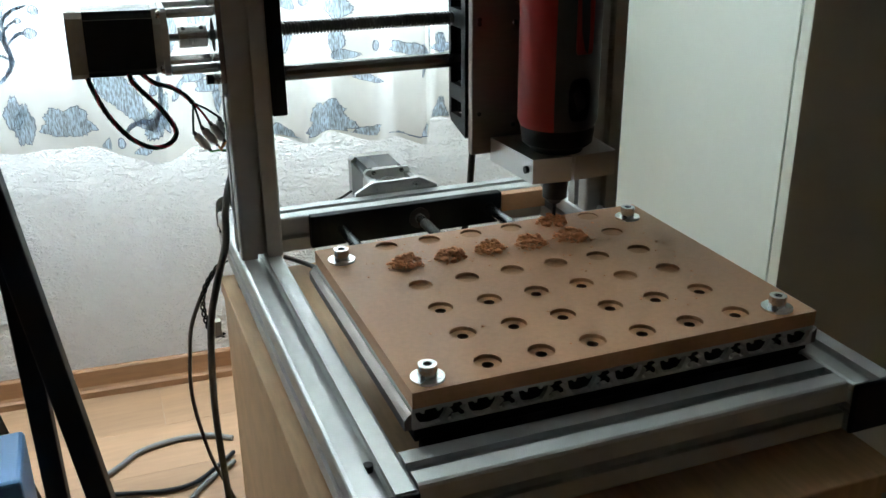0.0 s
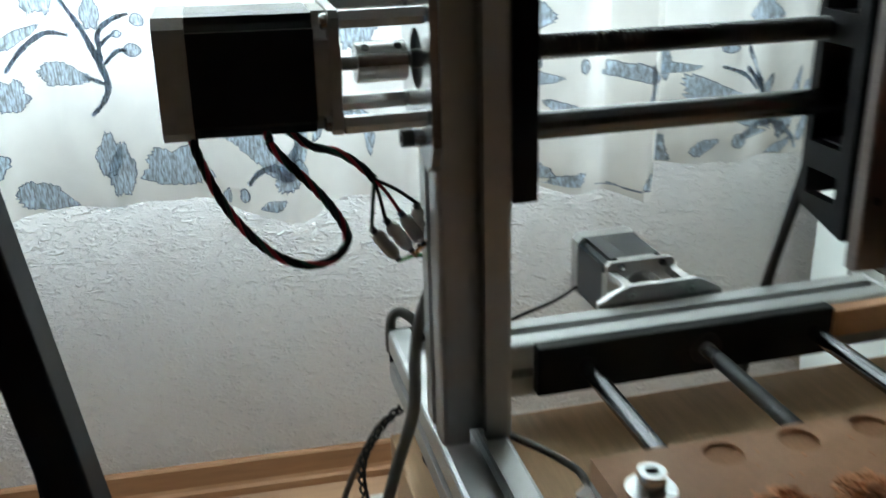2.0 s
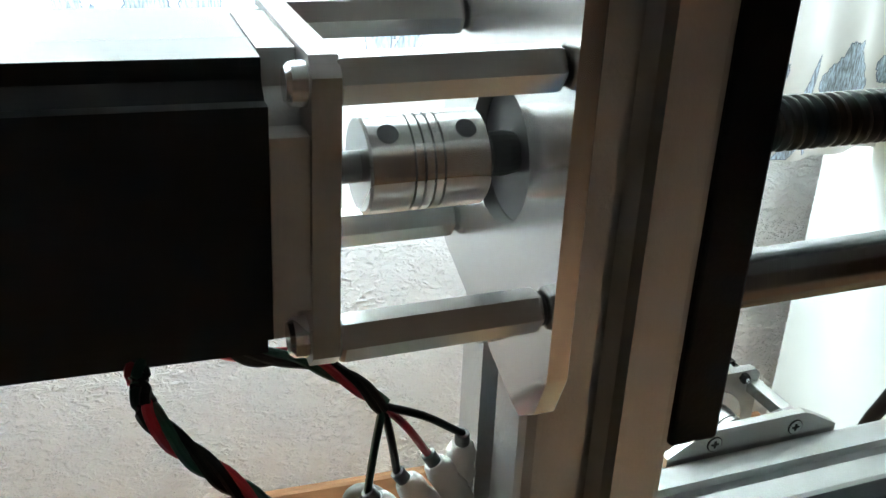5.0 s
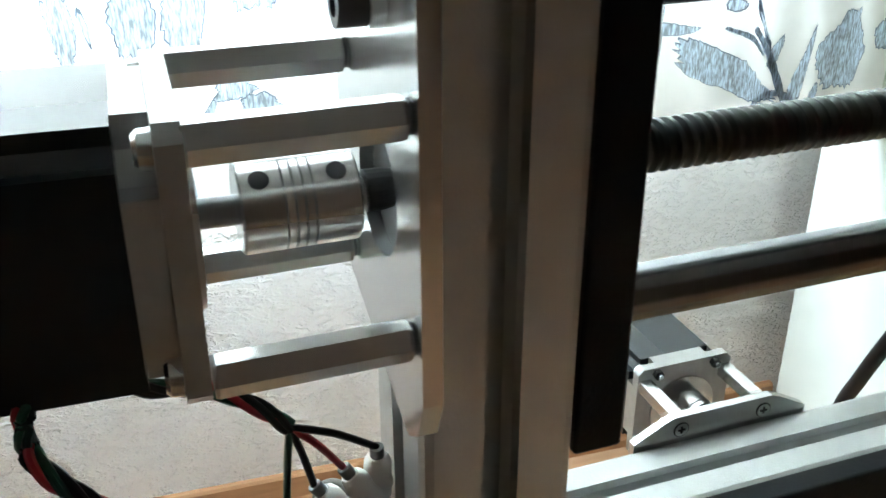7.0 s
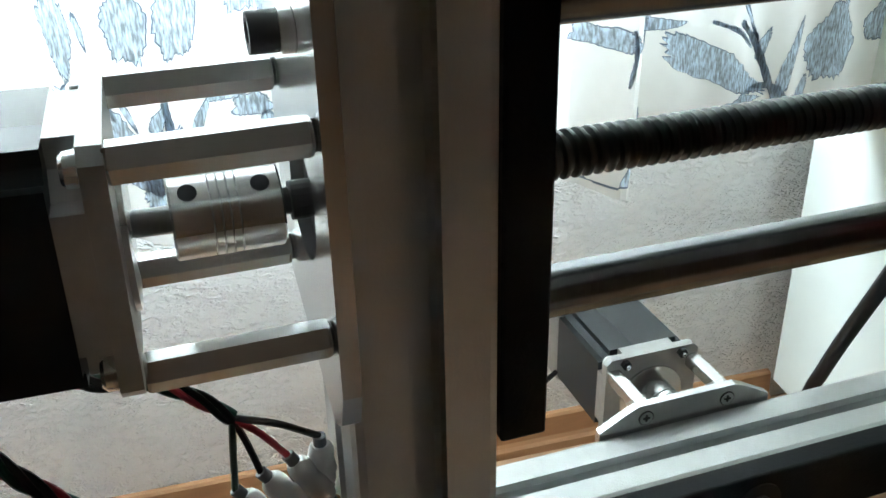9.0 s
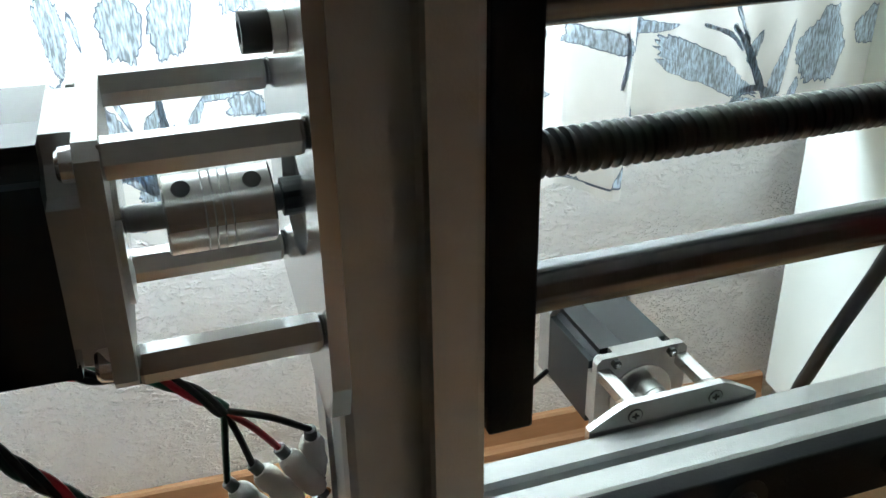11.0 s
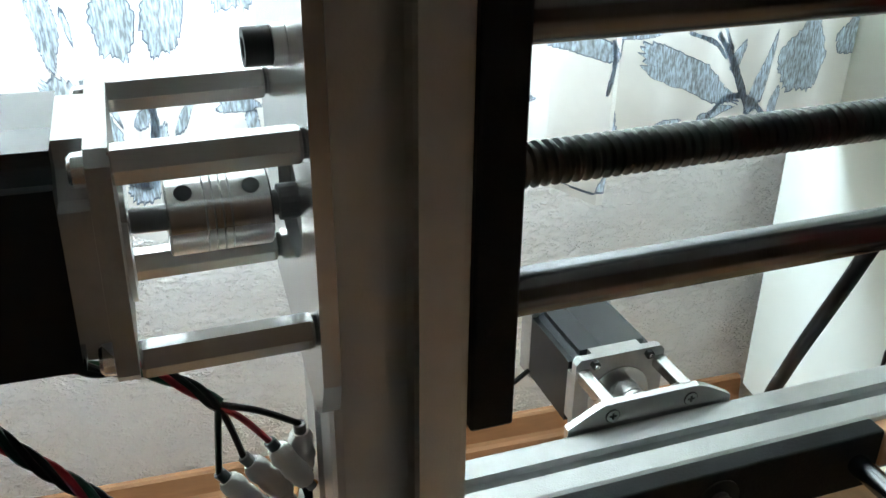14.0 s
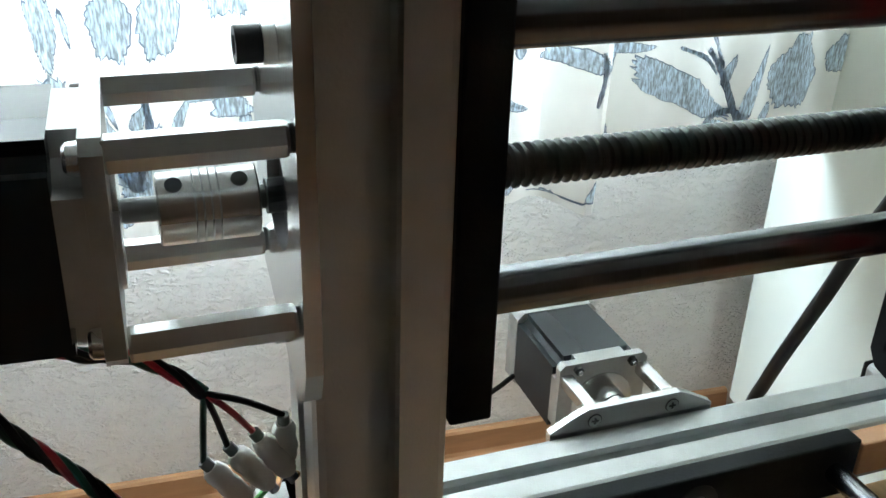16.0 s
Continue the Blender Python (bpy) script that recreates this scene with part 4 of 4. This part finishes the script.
part("label_strip", on_barrel(264, 292, 0.196, 0.262, 0.0364, 0.2), RED, grip, "red label strip")
part("slide_switch", on_barrel(256, 290, 0.138, 0.176, 0.0366, 0.6), BLACK_PLATE, grip, "black slide switch")
part("collar", lathe((SX, SY, 0.1045), (SX, SY, 0.1278), ((0, 0.0235), (0.12, 0.0245), (0.35, 0.032), (0.9, 0.0338), (1, 0.0328)), 40), BLACK_PLATE, spindle, "black spindle collar", smooth=True)
part("chuck", lathe((SX, SY, 0.052), (SX, SY, 0.0808), ((0, 0.005), (0.14, 0.0085), (0.2, 0.0115), (0.9, 0.0118), (1, 0.010)), 24), BLACK_STEEL, spindle, "black collet chuck", smooth=True)
part("cutter", rod((SX, SY, 0.034), (SX, SY, 0.0519), 0.0016, 12), STEEL_DARK, spindle)

# cable from the head down behind the rear beam
head_cable = thing("head_cable", 0.3, 0.16, -0.05, "black cable hanging from the carriage behind the beam", "cable")
part("sheath", tube([(0.278, 0.0235, 0.19), (0.280, 0.065, 0.175), (0.284, 0.095, 0.125), (0.290, 0.119, 0.075), (0.297, 0.144, 0.025), (0.301, 0.158, -0.005), (0.303, 0.168, -0.03), (0.300, 0.172, -0.07), (0.29, 0.17, -0.12)], 0.0041, 12), CABLE_BLACK, head_cable, smooth=True)

# ---- motor wires ----
LOOP = [(-0.1105, 0.002, 0.1905), (-0.1095, -0.012, 0.1810), (-0.1000, -0.020, 0.1575), (-0.0855, -0.020, 0.1365), (-0.0715, -0.020, 0.1265), (-0.0600, -0.020, 0.1245), (-0.0500, -0.020, 0.1290), (-0.0465, -0.020, 0.1385), (-0.0555, -0.020, 0.1560), (-0.0735, -0.018, 0.1775), (-0.0775, -0.010, 0.1835), (-0.0760, 0.004, 0.1890)]
LEAD = [(-0.0700, 0.006, 0.1860), (-0.0575, 0.012, 0.1735), (-0.0440, 0.015, 0.1680), (-0.0335, 0.015, 0.1605), (-0.0262, 0.016, 0.1520)]
loom = thing("motor_wires", -0.07, 0.012, 0.107, "twisted red, green and black motor wires hanging in a loop", "wires")
for mat, ph, nm in ((WIRE_RED, 0.0, "red_wire"), (WIRE_GREEN, 0.25, "green_wire"), (CABLE_BLACK, 0.5, "black_wire"), (CABLE_BLACK, 0.75, "black_wire")):
    part(nm, tube(LOOP, 0.00100, 8, 18, (0.00125, 42, ph)), mat, loom, smooth=True)
    part(nm, tube(LEAD, 0.00095, 8, 18, (0.0013, 30, ph)), mat, loom, smooth=True)
SPLICES = (((-0.0262, 0.0215, 0.1215), (-0.0160, 0.0195, 0.1075), WIRE_GREEN, WIRE_LIME), ((-0.0188, 0.0215, 0.1255), (-0.0088, 0.0195, 0.1115), CABLE_BLACK, WIRE_ORANGE), ((-0.0112, 0.0215, 0.1290), (-0.0025, 0.0200, 0.1145), WIRE_RED, WIRE_ORANGE), ((-0.0034, 0.0230, 0.1320), (-0.0028, 0.0245, 0.1155), CABLE_BLACK, CABLE_BLACK))


def fluffy(bm, amount):
    """Uneven, puffed surface."""
    bm.normal_update()
    for v in bm.verts:
        v.co += v.normal * amount * (noise.noise(v.co * 420) + 0.6 * noise.noise(v.co * 1100))
    return bm


for a, b, m1, m2 in SPLICES:
    sp = thing("wire_splice", *b, "white insulated wire splice with dark ends", "wire connector", "wire splices")
    part("sleeve", fluffy(lathe(a, b, ((0.0, 0.0024), (0.06, 0.0032), (0.18, 0.0038), (0.30, 0.0037), (0.38, 0.0034), (0.46, 0.0037), (0.60, 0.0039), (0.70, 0.0035), (0.80, 0.0036), (0.92, 0.0029), (1, 0.0018)), 22), 0.00035), SLEEVE, sp, smooth=True)
    A, B = Vector(a), Vector(b)
    d = (B - A).normalized()
    part("end_tube", rod(A - d * 0.0032, A + d * 0.0014, 0.0019, 12), GREY_PLATE, sp, smooth=True)
    part("end_tube", rod(B - d * 0.001, B + d * 0.0022, 0.0016, 12), GREY_PLATE, sp, smooth=True)
    part("wire", tube([LEAD[-1], Vector(LEAD[-1]).lerp(A - d * 0.003, 0.5) + Vector((0, 0, 0.0012)), A - d * 0.003], 0.001, 8), m1, sp, smooth=True)
    part("wire", tube([B + d * 0.002, B + Vector((0.004, 0.006, -0.006)) * 0.6, (-0.0025, 0.037, 0.100), (0.006, 0.0445, 0.094), (0.02, 0.0455, 0.066)], 0.001, 8), m2, sp, smooth=True)

rear_wires = thing("rear_motor_wires", 0.12, 0.2, -0.03, "twisted dark wires leaving the rear motor", "wires")
part("wire", tube([(YX - 0.029, 0.235, -0.025), (0.155, 0.23, -0.032), (0.12, 0.225, -0.040), (0.08, 0.21, -0.045), (0.05, 0.19, -0.055)], 0.0016, 8), CABLE_BLACK, rear_wires, smooth=True)

# ---- cables beside the cabinet ----
c = thing('power_cable', -0.021, 0.1, -0.314, 'thick grey cable hanging from the post beside the cabinet', 'cable')
part('sheath', tube([(0.0120, 0.0465, 0.085), (0.0020, 0.0460, 0.062), (-0.0050, 0.036, 0.040), (-0.0075, 0.028, 0.022), (-0.0105, 0.025, 0.006), (-0.0215, 0.03, -0.034), (-0.031, 0.03, -0.075), (-0.0360, 0.03, -0.147), (-0.0360, 0.03, -0.207), (-0.033, 0.03, -0.275), (-0.030, 0.03, -0.36)], 0.0036, 10), CABLE_GREY, c, smooth=True)
c = thing('grey_hose', 0.005, 0.155, -0.03, 'short grey hose bent over the rear end of the rail', 'hose')
part('sheath', tube([(0.0030, 0.1590, -0.020), (0.0030, 0.1585, -0.004), (0.0045, 0.156, 0.008), (0.0095, 0.152, 0.0125), (0.0160, 0.149, 0.009), (0.0205, 0.147, 0.0035)], 0.0036, 12), CABLE_GREY, c, smooth=True)
c = thing('brown_cable', -0.015, 0.13, -0.362, 'thin brown-grey cable hanging in a bow', 'cable')
part('sheath', tube([(-0.004, 0.13, -0.055), (-0.018, 0.13, -0.068), (-0.041, 0.13, -0.116), (-0.048, 0.13, -0.156), (-0.051, 0.13, -0.213), (-0.039, 0.13, -0.291), (-0.022, 0.13, -0.343), (-0.012, 0.13, -0.375)], 0.0022, 10), CABLE_BROWN, c, smooth=True)
c = thing('floor_cable', 0.03, 0.536, -0.535, 'grey cable curling over the floor', 'cable')
part('sheath', tube([(-0.205, 0.489, -0.535), (-0.176, 0.501, -0.535), (-0.149, 0.523, -0.535), (-0.117, 0.552, -0.535), (-0.062, 0.566, -0.535), (-0.008, 0.56, -0.535), (0.03, 0.536, -0.535)], 0.0045, 10), CABLE_GREY, c, smooth=True)
c = thing('floor_cable', 0.025, 0.495, -0.535, 'black cable lying across the floor', 'cable')
part('sheath', tube([(-0.19, 0.457, -0.535), (-0.146, 0.444, -0.535), (-0.085, 0.429, -0.535), (-0.042, 0.435, -0.535), (-0.003, 0.467, -0.535), (0.025, 0.495, -0.535)], 0.0036, 10), CABLE_BLACK, c, smooth=True)
c = thing('floor_cable', 0.022, 0.469, -0.535, 'grey cable lying on the floor by the cabinet', 'cable')
part('sheath', tube([(-0.084, 0.357, -0.535), (-0.061, 0.387, -0.535), (-0.026, 0.429, -0.535), (0.022, 0.469, -0.535)], 0.0042, 10), CABLE_GREY, c, smooth=True)
braid = thing('signal_wires', -0.009, 0.12, -0.134, 'twisted thin black signal wires with a white plug', 'wires')
BRAID = [(0.001, 0.12, -0.044), (-0.012, 0.12, -0.055), (-0.026, 0.12, -0.077), (-0.029, 0.12, -0.1), (-0.023, 0.12, -0.128), (-0.009, 0.12, -0.134)]
for ph in (0.0, 0.33, 0.66):
    part('wire', tube(BRAID, 0.0011, 8, 14, (0.0022, 40, ph)), CABLE_BLACK, braid, smooth=True)
part('plug', box(-0.024, -0.012, 0.115, 0.125, -0.132, -0.114, 0.001), SLEEVE, braid, 'white plastic plug')


# ---- black stand ----
stand = thing("black_stand", -0.2, 0.05, FLOOR, "black lacquered wooden folding stand beside the machine", "stand")


def slat(p0, p1, w, d):
    """A squared bar between two points, w wide across and d deep."""
    bm = box(-w / 2, w / 2, -d / 2, d / 2, 0, (Vector(p1) - Vector(p0)).length, 0.0015)
    q = (Vector(p1) - Vector(p0)).to_track_quat("Z", "Y")
    bmesh.ops.transform(bm, matrix=Matrix.Translation(p0) @ q.to_matrix().to_4x4(), verts=bm.verts)
    return bm


part("leg", slat((-0.115, 0.0, FLOOR), (-0.230, 0.0, 0.32), 0.033, 0.022), BLACK_WOOD, stand)
part("leg", slat((-0.195, 0.028, FLOOR), (-0.200, 0.028, 0.03), 0.029, 0.02), BLACK_WOOD, stand)
part("leg", slat((-0.149, -0.024, FLOOR), (-0.283, -0.024, 0.109), 0.029, 0.02), BLACK_WOOD, stand)
# box added in place of a lit blue screen, down to the floor
blue = thing("blue_box", -0.25, -0.06, FLOOR, "blue box standing in for a lit screen beside the black stand", "box")
part("shell", box(-0.36, -0.205, -0.14, -0.06, FLOOR, -0.10, 0.004), BLUE, blue)

# ---- floor planks ----
PL, PW = 1.28, 0.135
rows = int((WALL_Y + 0.12 - Y0) / PW) + 1
for r in range(rows):
    y1 = WALL_Y + 0.12 - r * PW
    for c in range(-1, 3):
        x0 = X0 + c * PL + (r * 0.43 % 1) * PL
        a, b = max(x0, X0), min(x0 + PL, X1)
        if b - a < 0.03:
            continue
        pk = part("plank", box(a + 0.0002, b - 0.0002, max(y1 - PW, Y0) + 0.0002, y1 - 0.0002, FLOOR - 0.0088, FLOOR), FLOOR_WOOD)
        pk.parent = floor
